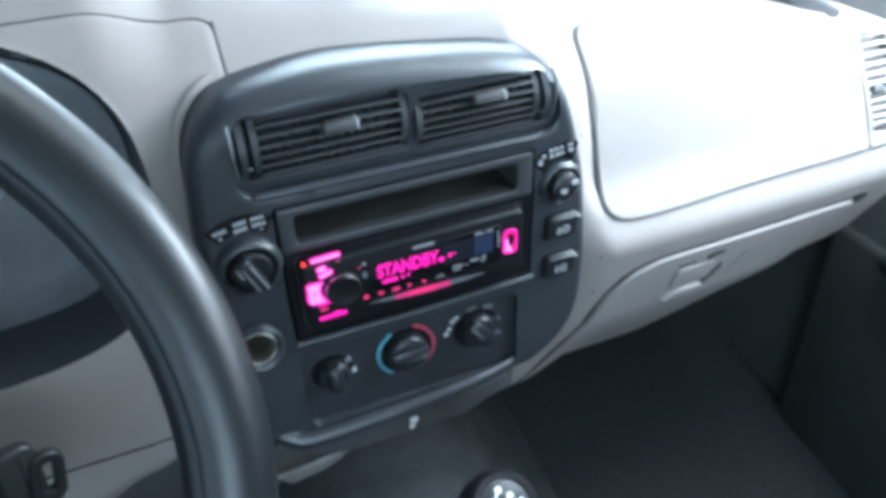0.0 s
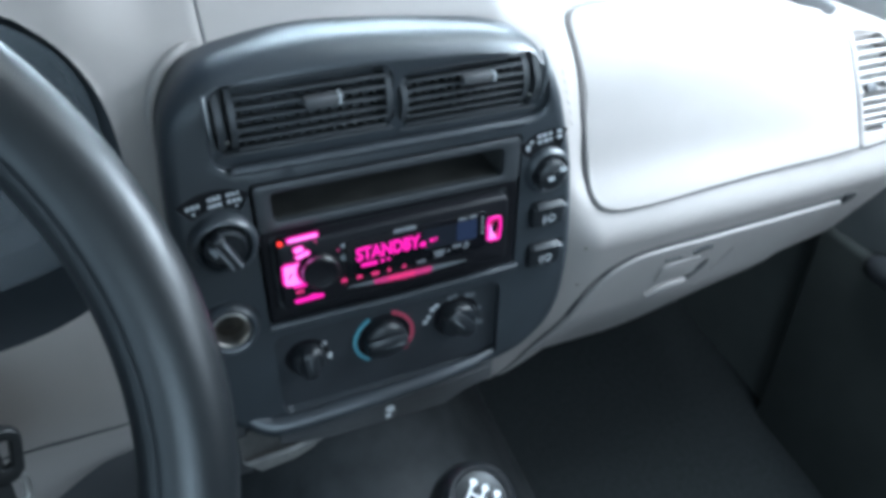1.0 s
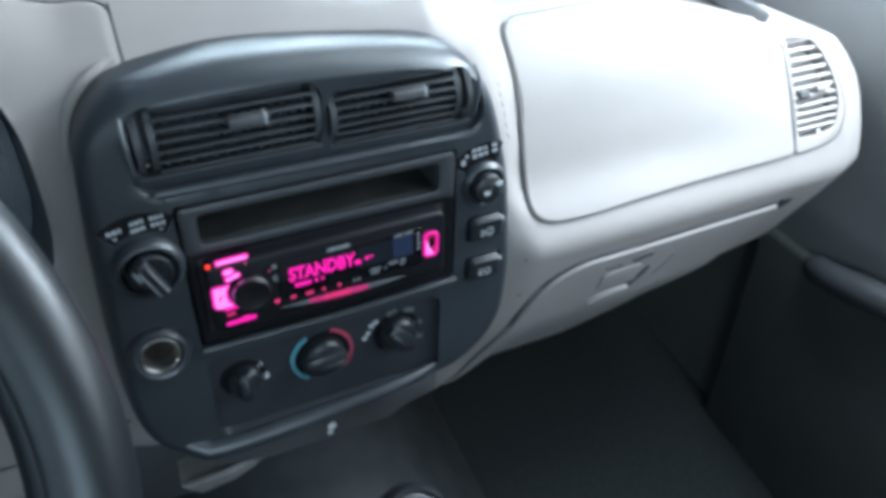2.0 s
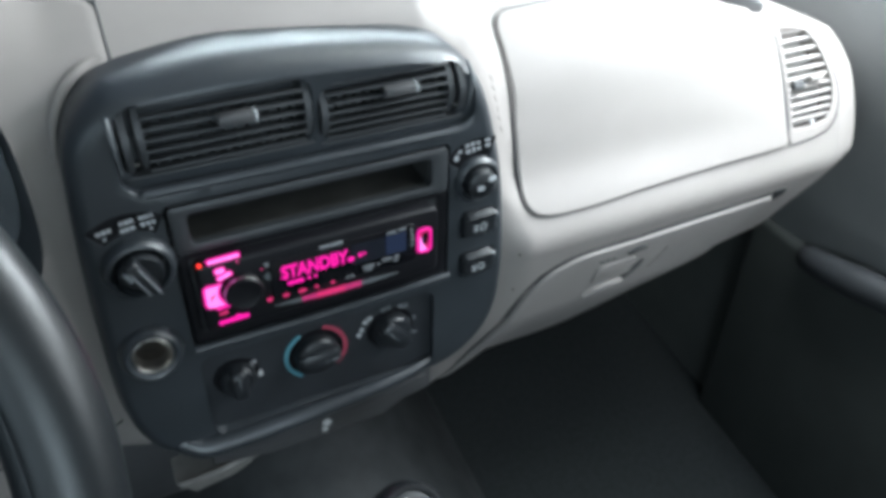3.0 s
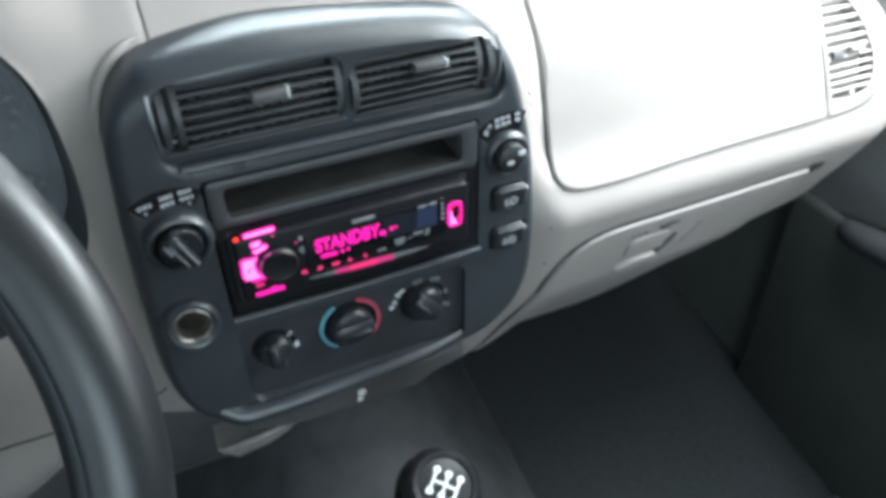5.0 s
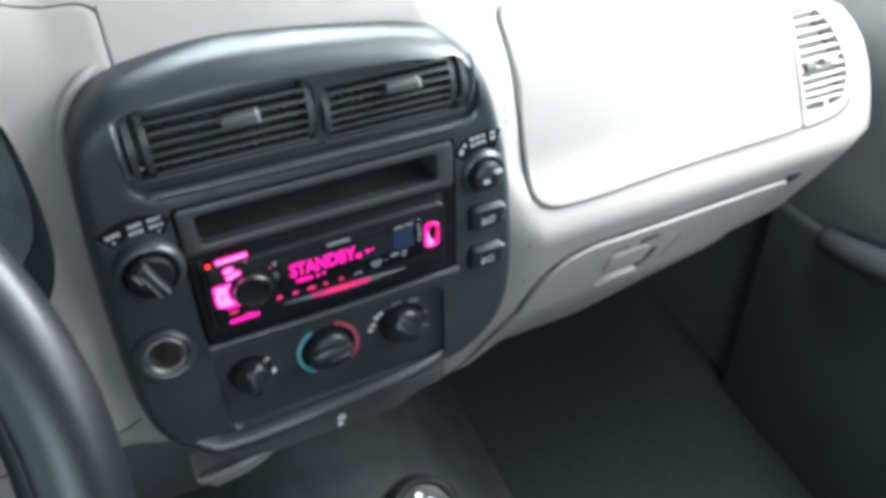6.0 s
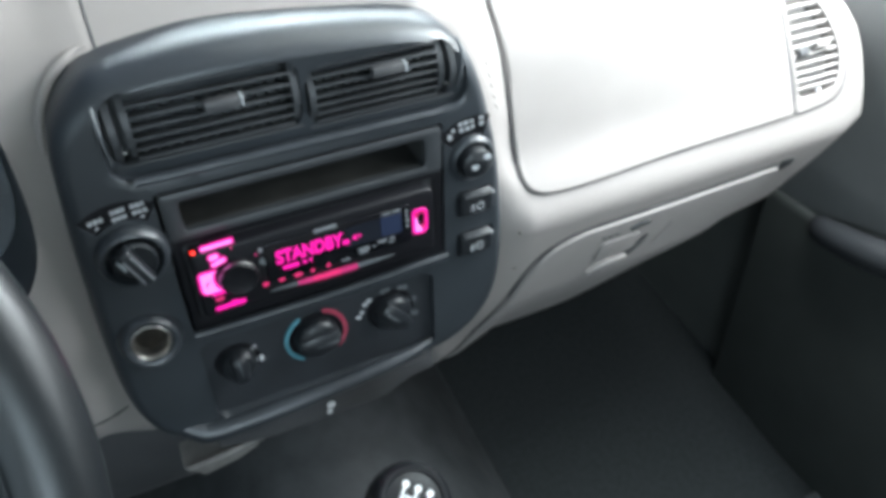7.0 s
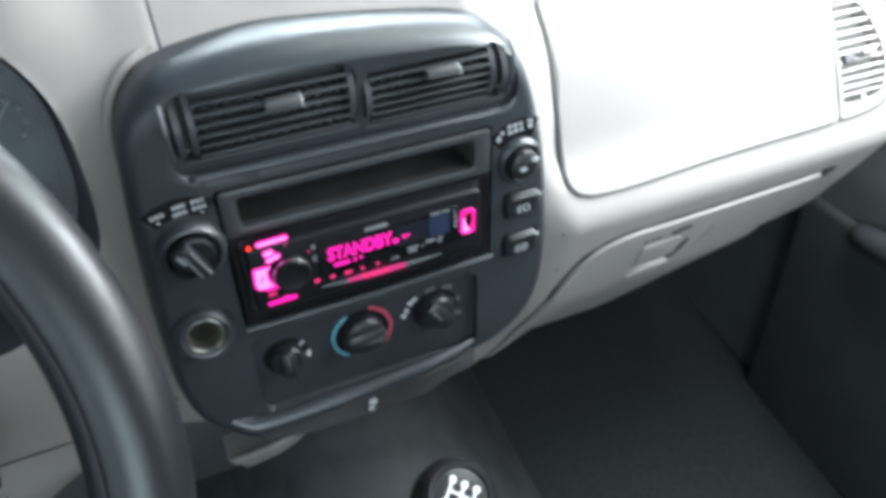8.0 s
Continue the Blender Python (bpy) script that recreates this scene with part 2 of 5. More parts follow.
def ring_offset(ring, d):
    """Moves a ring outwards by d."""
    area = sum(ring[i - 1][0] * ring[i][1] - ring[i][0] * ring[i - 1][1] for i in range(len(ring)))
    sign = 1 if area > 0 else -1
    out, n = [], len(ring)
    for i in range(n):
        ax, az = ring[i - 1]
        bx, bz = ring[(i + 1) % n]
        nx, nz = (bz - az) * sign, (ax - bx) * sign
        L = math.hypot(nx, nz) or 1
        out.append((ring[i][0] + nx / L * d, ring[i][1] + nz / L * d))
    return out


def flared(ring, r, back=0.20):
    """A cutter that leaves a rounded edge of radius r round an opening in the face."""
    rows = [[(x, -0.03, z) for x, z in ring_offset(ring, r)]]
    for k in range(5):
        a = radians(22.5 * k)
        rows.append([(x, -0.0004 + r * math.sin(a), z) for x, z in ring_offset(ring, r * (1 - math.sin(a)) if k == 0 else r * (1 - math.sqrt(max(0, 1 - (1 - math.sin(a)) ** 2))))])
    rows.append([(x, back, z) for x, z in ring])
    return grid(rows, closed_v=True, cap=True)


def cut(bm, cutters):
    """Takes the cutters out of a closed mesh."""
    me = bpy.data.meshes.new("tmp")
    bmesh.ops.recalc_face_normals(bm, faces=bm.faces[:])
    bm.to_mesh(me)
    bm.free()
    ob = new("tmp", me)
    spare = []
    for c in cutters:
        bmesh.ops.recalc_face_normals(c, faces=c.faces[:])
        cm = bpy.data.meshes.new("tmp")
        c.to_mesh(cm)
        c.free()
        co = new("tmp", cm)
        mod = ob.modifiers.new("cut", "BOOLEAN")
        mod.operation, mod.object, mod.solver = "DIFFERENCE", co, "EXACT"
        spare.append(co)
    bpy.context.view_layer.update()
    done = bpy.data.meshes.new_from_object(ob.evaluated_get(bpy.context.evaluated_depsgraph_get()))
    out = bmesh.new()
    out.from_mesh(done)
    for o in [ob] + spare:
        d = o.data
        bpy.data.objects.remove(o)
        bpy.data.meshes.remove(d)
    bpy.data.meshes.remove(done)
    return out


def lettering(text, size, m, bold=0.0, depth=0.0003):
    """Text as a mesh in the face's plane, from Blender's own font."""
    data = bpy.data.curves.new("tmp", "FONT")
    data.body, data.offset, data.size, data.extrude, data.align_x, data.align_y = text, bold, size, depth, "CENTER", "CENTER"
    ob = new("tmp", data)
    bpy.context.view_layer.update()
    me = bpy.data.meshes.new_from_object(ob.evaluated_get(bpy.context.evaluated_depsgraph_get()))
    bm = bmesh.new()
    bm.from_mesh(me)
    bpy.data.objects.remove(ob)
    bpy.data.curves.remove(data)
    bpy.data.meshes.remove(me)
    return moved(bm, m)


# ---------------------------------------------------------------- the cab
def quad_wall(points, thick, towards):
    """A flat panel with thickness: corners in order, thickened towards a direction."""
    bm = bmesh.new()
    d = Vector(towards).normalized() * thick
    a = [bm.verts.new(p) for p in points]
    b = [bm.verts.new(Vector(p) + d) for p in points]
    n = len(a)
    bm.faces.new(a)
    bm.faces.new(b[::-1])
    for i in range(n):
        bm.faces.new((a[i], a[(i + 1) % n], b[(i + 1) % n], b[i]))
    return bm


X0, X1 = -0.80, 0.64
setting("floor", join(quad_wall([(X0, -1.3, 0), (X1, -1.3, 0), (X1, 0.45, 0), (X0, 0.45, 0)], 0.04, (0, 0, -1)),
                      quad_wall([(X0, 0.30, 0), (X1, 0.30, 0), (X1, 0.62, 0.36), (X0, 0.62, 0.36)], 0.03, (0, 0.6, -0.8))),
        CARPET, "black carpeted cab floor and sloping toe board", "floor")
setting("firewall", quad_wall([(X0, 0.62, 0.30), (X1, 0.62, 0.30), (X1, 0.62, 0.74), (X0, 0.62, 0.74)], 0.03, (0, 1, 0)),
        CARPET, "dark padded firewall under the dashboard", "wall")
# roof, rear wall, doors with open windows
setting("ceiling", span(X0 - 0.05, X1 + 0.05, -1.35, -0.08, 1.26, 1.30, 0.01), LINING, "pale cloth headliner of the cab roof", "ceiling")
rear = span(X0 - 0.05, X1 + 0.05, -1.35, -1.31, 0.0, 1.26)
setting("wall_rear", cut(rear, [span(-0.62, 0.42, -1.4, -1.2, 0.85, 1.18)]), LINING, "pale rear cab wall with a wide window opening", "wall")


def door_wall(name, x, side):
    ring = [(-1.35, 0), (0.62, 0), (0.62, 0.78), (-0.08, 1.26), (-1.35, 1.26)]
    hole = [(-1.05, 0.74), (0.30, 0.76), (-0.10, 1.18), (-1.05, 1.20)]
    bm = quad_wall([(x, a, b) for a, b in ring], 0.06, (side, 0, 0))
    c = quad_wall([(x - side * 0.05, a, b) for a, b in hole], 0.2, (side, 0, 0))
    return setting(name, cut(bm, [c]), DOOR, "dark grey vinyl door lining with an open window", "door")


door_wall("wall_passenger", X1, 1)
door_wall("wall_driver", X0, -1)
# A-pillars and windscreen header
for side, x in ((1, X1), (-1, X0)):
    setting("pillar_trim", tube([(x - side * 0.02, 0.60, 0.76), (x - side * 0.03, 0.25, 1.0), (x - side * 0.05, -0.10, 1.25)], 0.035, 14),
            GREY_LOW, "grey plastic windscreen pillar trim", "trim")
setting("window_windscreen", quad_wall([(X0, 0.62, 0.78), (X1, 0.62, 0.78), (X1, -0.07, 1.27), (X0, -0.07, 1.27)], 0.005, (0, 0.6, 0.8)),
        GLASS, "clear raked windscreen", "window").visible_shadow = False

# road outside, one sheet
bm = bmesh.new()
bmesh.ops.create_grid(bm, x_segments=2, y_segments=2, size=300)
moved(bm, pose(0, 0, -0.55))
setting("ground", bm, material("asphalt", (0.16, 0.16, 0.155), 0.9, grain=0.5, grain_size=60, blotch=0.3, blotch_size=2), "grey asphalt ground outside the cab", "ground")


# ---------------------------------------------------------------- dashboard body
# profiles from the windscreen base over the crest and down the face, as (y, z), at stations along x
PASSENGER = [(0.52, 0.150), (0.34, 0.150), (0.20, 0.142), (0.135, 0.125), (0.092, 0.098), (0.062, 0.066), (0.044, 0.025),
             (0.030, -0.012), (0.010, -0.040), (-0.001, -0.063), (0.004, -0.088), (0.018, -0.135), (0.048, -0.218), (0.108, -0.325), (0.25, -0.40)]
DASH_END = [(0.52, 0.150), (0.34, 0.150), (0.20, 0.142), (0.135, 0.125), (0.092, 0.098), (0.060, 0.066), (0.036, 0.025),
            (0.018, -0.012), (0.006, -0.040), (-0.001, -0.063), (0.004, -0.088), (0.018, -0.135), (0.048, -0.218), (0.108, -0.325), (0.25, -0.40)]
CENTRE = [(0.52, 0.205), (0.34, 0.200), (0.20, 0.190), (0.125, 0.178), (0.088, 0.165), (0.058, 0.143), (0.042, 0.120),
          (0.036, 0.060), (0.034, 0.000), (0.034, -0.060), (0.036, -0.110), (0.040, -0.160), (0.050, -0.200), (0.08, -0.225), (0.20, -0.23)]
DRIVER = [(0.52, 0.215), (0.34, 0.212), (0.20, 0.205), (0.125, 0.195), (0.085, 0.180), (0.052, 0.150), (0.032, 0.105),
          (0.020, 0.055), (0.012, 0.005), (0.008, -0.045), (0.008, -0.090), (0.014, -0.130), (0.030, -0.165), (0.07, -0.185), (0.20, -0.19)]
DRIVER_MID = DRIVER[:10] + [(0.008, -0.092), (0.014, -0.138), (0.030, -0.182), (0.074, -0.208), (0.20, -0.215)]
DRIVER_LOW = DRIVER[:10] + [(0.008, -0.095), (0.016, -0.150), (0.034, -0.215), (0.08, -0.265), (0.20, -0.29)]


def eased(k):
    """The centre profile with its top let down towards the passenger side by k."""
    out = []
    for i, (a, b) in enumerate(zip(CENTRE, PASSENGER)):
        q = k * (1.0, 1.0, 1.0, 0.85, 0.5)[i] if i < 5 else 0.0
        out.append((a[0] + (b[0] - a[0]) * q, a[1] + (b[1] - a[1]) * q))
    return out


BESIDE = [(a[0] * 0.75 + b[0] * 0.25, a[1] * 0.75 + b[1] * 0.25) for a, b in zip(eased(0.62)[:12], PASSENGER[:12])] + [(0.050, -0.215), (0.095, -0.300), (0.20, -0.36)]
STATIONS = [(-0.76, DRIVER_LOW, 0.0), (-0.315, DRIVER_LOW, 0.0), (-0.225, DRIVER_MID, 0.0), (-0.185, DRIVER, 0.0), (-0.13, CENTRE, 0.0), (-0.02, eased(0.18), 0.0), (0.10, eased(0.55), 0.0), (0.128, BESIDE, 0.0), (0.185, PASSENGER, 0.0),
            (0.28, PASSENGER, 0.0), (0.50, DASH_END, 0.0), (0.538, DASH_END, 0.0), (0.570, DASH_END, 0.008), (0.592, DASH_END, 0.028), (0.604, DASH_END, 0.068)]
FINE = 8
CURVES = [(x, catmull([(0, y + back, z) for y, z in prof], FINE)) for x, prof, back in STATIONS]


def dash_point(x, s, lift=0.0):
    """A point of the dash skin at x, s along the profile (0 to 14), lifted off the skin."""
    def on(x, s):
        for (xa, ca), (xb, cb) in zip(CURVES, CURVES[1:]):
            if x <= xb or xb == CURVES[-1][0]:
                t = min(max((x - xa) / (xb - xa), 0), 1)
                if abs(xb - xa) > 0.05 and not (xa < -0.5 or xa == 0.185):
                    t = t * t * (3 - 2 * t)
                break
        q = min(max(s, 0), 13.999) * FINE
        i = int(q)
        f = q - i
        a = ca[i].lerp(ca[i + 1], f)
        b = cb[i].lerp(cb[i + 1], f)
        p = a.lerp(b, t)
        z = p.z
        end = min(max((x - 0.30) / 0.24, 0), 1)
        if z < -0.063:
            z = -0.063 + (z + 0.063) * (1 - 0.10 * end)
        drop = min(max((x - 0.34) / 0.18, 0), 1)
        if z > 0.058:
            z = 0.058 + (z - 0.058) * (1 - 0.85 * drop * drop * (3 - 2 * drop))
            z -= 0.030 * max(0.0, p.y - 0.06) / 0.3 * drop
        top = 0.064 - 0.055 * (max(0.0, x - 0.500) / 0.10) ** 2
        if x > 0.500 and z > top:
            z = top + (z - top) * 0.15
        # the underside sweeps back towards the door
        sweep = min(max((x - 0.28) / 0.32, 0), 1) ** 1.6
        y = p.y + 0.45 * sweep * max(0.0, -0.066 - z) ** 1.25
        y += 0.40 * min(max((x - 0.12) / 0.08, 0), 1) * max(0.0, -0.165 - z) ** 1.15
        # rounded end: the skin turns back over the last few centimetres, sooner at its top and foot
        turn = min(max((x - 0.520) / 0.08, 0), 1)
        y += turn * turn * (1.0 * max(0.0, -0.060 - z) + 0.9 * max(0.0, z - 0.020))
        q = min(max((x - 0.500) / 0.104, 0), 1) ** 2
        drawn = 0.006 + 0.036 * min(max((z + 0.005) / 0.065, 0), 1) ** 1.3 + 0.055 * min(max((-0.030 - z) / 0.10, 0), 1) ** 1.5
        return Vector((x - q * drawn, y, z))
    p = on(x, s)
    if lift:
        dx = on(min(x + 0.004, 0.603), s) - on(x - 0.004, s)
        ds = on(x, s + 0.05) - on(x, s - 0.05)
        p = p + ds.cross(dx).normalized() * lift
    return p


BEZEL = catmull([(x, z, 0) for x, z in (
    (-0.100, 0.1345), (-0.120, 0.1295), (-0.136, 0.1155), (-0.1445, 0.095), (-0.1490, 0.062), (-0.153, 0.016), (-0.156, -0.050), (-0.156, -0.108),
    (-0.147, -0.148), (-0.127, -0.173), (-0.095, -0.181), (-0.040, -0.181), (0.030, -0.177), (0.080, -0.173), (0.112, -0.164),
    (0.138, -0.143), (0.151, -0.115), (0.155, -0.075), (0.154, -0.035), (0.149, 0.015), (0.140, 0.056), (0.1300, 0.088), (0.1205, 0.1065),
    (0.107, 0.1200), (0.084, 0.1280), (0.050, 0.1325), (0.000, 0.1370), (-0.050, 0.1390))], 4, closed=True)
CLUSTER_C, CLUSTER_R = (-0.353, 0.071), (0.185, 0.110)


def inside_bezel(x, z, k=0.97):
    n, hit = len(BEZEL), False
    for i in range(n):
        ax, az = BEZEL[i - 1].x * k, (BEZEL[i - 1].y + 0.015) * k - 0.015
        bx, bz = BEZEL[i].x * k, (BEZEL[i].y + 0.015) * k - 0.015
        if (az > z) != (bz > z) and x < (bx - ax) * (z - az) / (bz - az) + ax:
            hit = not hit
    return hit


def inside_cluster(x, z, k=1.0):
    u, v = (x - CLUSTER_C[0]) / CLUSTER_R[0] / k, (z - CLUSTER_C[1]) / CLUSTER_R[1] / k
    return abs(u) ** 3.0 + abs(v) ** 3.0 < 1


dashboard = thing("dashboard", "light grey grained plastic truck dashboard spanning the cab", "dashboard")


def plate(ring, lift, thick, edge=0.002, rings=7):
    """A panel on the dash skin with the outline ring in (x, s): crowned in the middle of nothing, rounded at its rim."""
    cx = sum(p[0] for p in ring) / len(ring)
    cs = sum(p[1] for p in ring) / len(ring)
    rows = [[dash_point(x, s, lift - thick) for x, s in ring]]
    for k in range(4):
        a = radians(30 * k)
        q = edge * (1 - math.cos(a))
        rows.append([dash_point(x + (cx - x) * q / 0.15, s + (cs - s) * q / 0.15, lift - edge * (1 - math.sin(a))) for x, s in ring])
    rim = grid(rows, closed_v=True)
    q0 = edge / 0.15 * 0.97
    inner = [(x + (cx - x) * q0, s + (cs - s) * q0) for x, s in ring]
    lo, hi = min(x for x, s in inner), max(x for x, s in inner)
    cols = []
    for i in range(rings * 6 + 1):
        t = 0.5 - 0.5 * math.cos(math.pi * i / (rings * 6))
        x = min(max(lo + (hi - lo) * t, lo + 1e-5), hi - 1e-5)
        hits = []
        for k in range(len(inner)):
            (ax, a), (bx, b) = inner[k - 1], inner[k]
            if (ax > x) != (bx > x):
                hits.append(a + (b - a) * (x - ax) / (bx - ax))
        s0, s1 = min(hits), max(hits)
        cols.append([dash_point(x, s0 + (s1 - s0) * j / 40, lift - 0.00002) for j in range(41)])
    return join(rim, grid(cols))


def dense(ring, n):
    """Resamples a closed ring of (x, s) evenly."""
    pts = [Vector((x, s * 0.045)) for x, s in ring]
    seg = [(pts[(i + 1) % len(pts)] - pts[i]).length for i in range(len(pts))]
    total, out, i, acc = sum(seg), [], 0, 0.0
    for k in range(n):
        d = total * k / n
        while acc + seg[i] < d:
            acc += seg[i]
            i += 1
        p = pts[i].lerp(pts[(i + 1) % len(pts)], (d - acc) / seg[i])
        out.append((p.x, p.y / 0.045))
    return out


def corner(points):
    """Rounds the corners of a closed polygon of (x, s, radius)."""
    out = []
    n = len(points)
    for i in range(n):
        p = Vector((points[i][0], points[i][1] * 0.045))
        a = Vector((points[i - 1][0], points[i - 1][1] * 0.045))
        b = Vector((points[(i + 1) % n][0], points[(i + 1) % n][1] * 0.045))
        rad = points[i][2]
        da, db = (a - p).normalized() * rad, (b - p).normalized() * rad
        for k in range(9):
            t = k / 8
            q = (p + da) * (1 - t) ** 2 + p * 2 * t * (1 - t) + (p + db) * t * t
            out.append((q.x, q.y / 0.045))
    return out


AIRBAG = dense(corner([(0.182, 3.8, 0.018), (0.177, 8.06, 0.032), (0.235, 8.12, 0.02), (0.334, 7.96, 0.04), (0.4665, 7.80, 0.004), (0.4640, 6.0, 0.03), (0.4530, 3.6, 0.012)]), 160)
GLOVE = dense(corner([(0.206, 10.08, 0.045), (0.140, 13.15, 0.010), (0.250, 12.95, 0.03), (0.400, 12.55, 0.04), (0.472, 10.04, 0.016)]), 140)


def in_ring(ring, x, s):
    hit = False
    for i in range(len(ring)):
        ax, a = ring[i - 1]
        bx, b = ring[i]
        if (a > s) != (b > s) and x < (bx - ax) * (s - a) / (b - a) + ax:
            hit = not hit
    return hit


def grow(ring, d):
    cx = sum(p[0] for p in ring) / len(ring)
    cs = sum(p[1] for p in ring) / len(ring)
    out = []
    n = len(ring)
    for i in range(n):
        ax, a = ring[i - 1][0], ring[i - 1][1] * 0.045
        bx, b = ring[(i + 1) % n][0], ring[(i + 1) % n][1] * 0.045
        nx, ns = b - a, ax - bx
        L = math.hypot(nx, ns) or 1
        if (ring[i][0] - cx) * nx + (ring[i][1] - cs) * 0.045 * ns < 0:
            nx, ns = -nx, -ns
        out.append((ring[i][0] + nx / L * d, ring[i][1] + ns / L * d / 0.045))
    return out


AIRBAG_GAP = grow(AIRBAG, 0.0017)
# the end vent: outline of its panel and of the slatted opening in it, flat towards the airbag cover, round towards the door
VENT_PANEL = dense([(p.x, p.y) for p in catmull([(x, s, 0) for x, s in (
    (0.4690, 7.76), (0.4690, 7.1), (0.4670, 6.3), (0.4630, 5.4), (0.4610, 4.80), (0.4780, 4.78), (0.5000, 5.08), (0.5180, 5.55),
    (0.5295, 6.05), (0.5355, 6.60), (0.5325, 7.10), (0.5240, 7.50), (0.5080, 7.70), (0.4880, 7.77))], 6, closed=True)], 120)
VENT_OPEN = dense([(p.x, p.y) for p in catmull([(x, s, 0) for x, s in (
    (0.4745, 7.27), (0.4740, 6.9), (0.4720, 6.2), (0.4695, 5.5), (0.4690, 5.05), (0.4800, 4.98), (0.4965, 5.18), (0.5120, 5.55),
    (0.5225, 6.00), (0.5270, 6.50), (0.5235, 7.00), (0.5170, 7.27), (0.5020, 7.34), (0.4860, 7.34))], 6, closed=True)], 120)

# skin of the dash, sunk where the airbag cover lies in it
NS = 150
rows = []
for x in [-0.76 + 1.26 * i / 310 for i in range(310)] + [0.500 + 0.104 * math.sin(math.pi / 2 * i / 70) for i in range(71)]:
    row = []
    for j in range(NS + 1):
        s = 14 * j / NS
        row.append(dash_point(x, s, 0.0))
    rows.append(row)
bm = grid(rows)
gone = []
VENT_HOLE = grow(VENT_PANEL, -0.004)
for k, f in enumerate(bm.faces):
    c = f.calc_center_median()
    if in_ring(VENT_HOLE, c.x, 14 * (k % NS + 0.5) / NS):
        gone.append(f)
    elif c.y < 0.075 and (inside_bezel(c.x, c.z, 0.965) or inside_cluster(c.x, c.z, 1.08)):
        gone.append(f)
bmesh.ops.delete(bm, geom=gone, context="FACES")
part("body", bm, GREY, dashboard)
part("end_cap", grid([[dash_point(0.604, 14 * j / 90) for j in range(91)], [dash_point(0.604, 14 * j / 90) + Vector((0.0, 0.14, -0.02)) for j in range(91)]]), GREY, dashboard)

# airbag cover: a dark groove and a crowned panel
part("seam", plate(AIRBAG_GAP, 0.0006, 0.004, 0.0004, 3), DARK, dashboard, "dark gap round the airbag cover")
part("airbag_cover", plate(AIRBAG, 0.0032, 0.0030, 0.0028, 14), GREY, dashboard, "smooth light grey passenger airbag cover")

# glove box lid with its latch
# Black plate showing round the lid, painting the shade in its gap.
part("lid_gap_shade", plate(grow(GLOVE, 0.0042), 0.0010, 0.003, 0.0004, 3), DARK, dashboard, "black plate painting the shade in the gap round the glove box lid")
glove = part("glove_box_lid", plate(GLOVE, 0.0042, 0.004, 0.004, 12), GREY_LOW, dashboard, "grey glove box lid")

# Flat black plate that paints a hollow's shade; nothing is sunk here.
part("notch_shade", plate(dense(corner([(0.466, 9.92, 0.003), (0.4825, 9.94, 0.004), (0.481, 10.22, 0.004), (0.470, 10.36, 0.003)]), 60), 0.0016, 0.003, 0.0004, 3), DARK, dashboard, "black plate painting a hollow's shade at the lid's end")


def on_skin(x, s, lift=0.0):
    """Axes on the skin: x along the dash, z up it, y into it."""
    p = dash_point(x, s, lift)
    dx = (dash_point(x + 0.01, s) - dash_point(x - 0.01, s)).normalized()
    up = (dash_point(x, s - 0.2) - dash_point(x, s + 0.2)).normalized()
    inn = up.cross(dx).normalized()
    up = dx.cross(inn)
    return Matrix(((dx.x, inn.x, up.x, p.x), (dx.y, inn.y, up.y, p.y), (dx.z, inn.z, up.z, p.z), (0, 0, 0, 1)))


lm = on_skin(0.294, 10.80, 0.0042)
part("latch_handle", moved(slab(rounded(-0.034, 0.012, -0.018, 0.0105, 0.007), -0.0016, 0.003, 0.0014), lm), GREY_LOW, glove, "grey pull handle")
part("latch_lip", moved(slab([(-0.038, -0.033), (-0.030, -0.0245), (-0.018, -0.0215), (0.000, -0.0205), (0.006, -0.0235), (0.002, -0.0300), (-0.016, -0.0330), (-0.034, -0.0365)], -0.0050, 0.003, 0.0022), lm), GREY_LOW, glove, "raised lip of the pull handle")
# Raised dark slab painting the shading at the end of the handle.
part("slot_shade", moved(slab([(0.004, -0.0215), (0.008, -0.0265), (0.014, -0.0200), (0.021, -0.0080), (0.0215, 0.0010), (0.016, -0.0070), (0.010, -0.0150)], -0.0020, 0.002), lm), TRAY, glove)
part("keyhole", moved(slab([(-0.004, 0.0215), (0.006, 0.0255), (0.016, 0.0250), (0.017, 0.0205), (0.008, 0.0205), (-0.002, 0.0170)], -0.0016, 0.002, 0.0004), lm), DARK, glove)
for x in (-0.034, -0.027, -0.020):
    part("slot_mark", moved(slab(rounded(x, x + 0.005, 0.0165, 0.0190, 0.0008), -0.0012, 0.002), lm), TRAY, glove)
part("mould_line", moved(tube([(0.036, 0.0, -0.022), (0.044, 0.0, -0.006), (0.049, 0.0, 0.008)], 0.0008, 8), lm), GREY_LOW, glove, "thin moulding line beside the latch")

# specks and small holes beside the centre panel
for x, s in ((0.1705, 9.22), (0.1730, 10.60)):
    part("screw_hole", moved(lathe([(0.0013, 0.0), (0.0011, 0.0006)], 12), on_skin(x, s, 0.0003) @ pose(0, 0, 0, 90, 0, 0)), DIRT, dashboard)

# ribbed moulding beside the airbag cover
for k in range(6):
    part("rib", moved(box((0, 0, 0), (0.0065, 0.0016, 0.0020), 0.0007), on_skin(0.160 + 0.0012 * k, 5.50 + 0.15 * k, -0.0001)), GREY, dashboard)


# ---------------------------------------------------------------- passenger side vent
def lifted(ring, lift, inset=0.0):
    return [dash_point(x, s, lift) for x, s in (grow(ring, -inset) if inset else ring)]


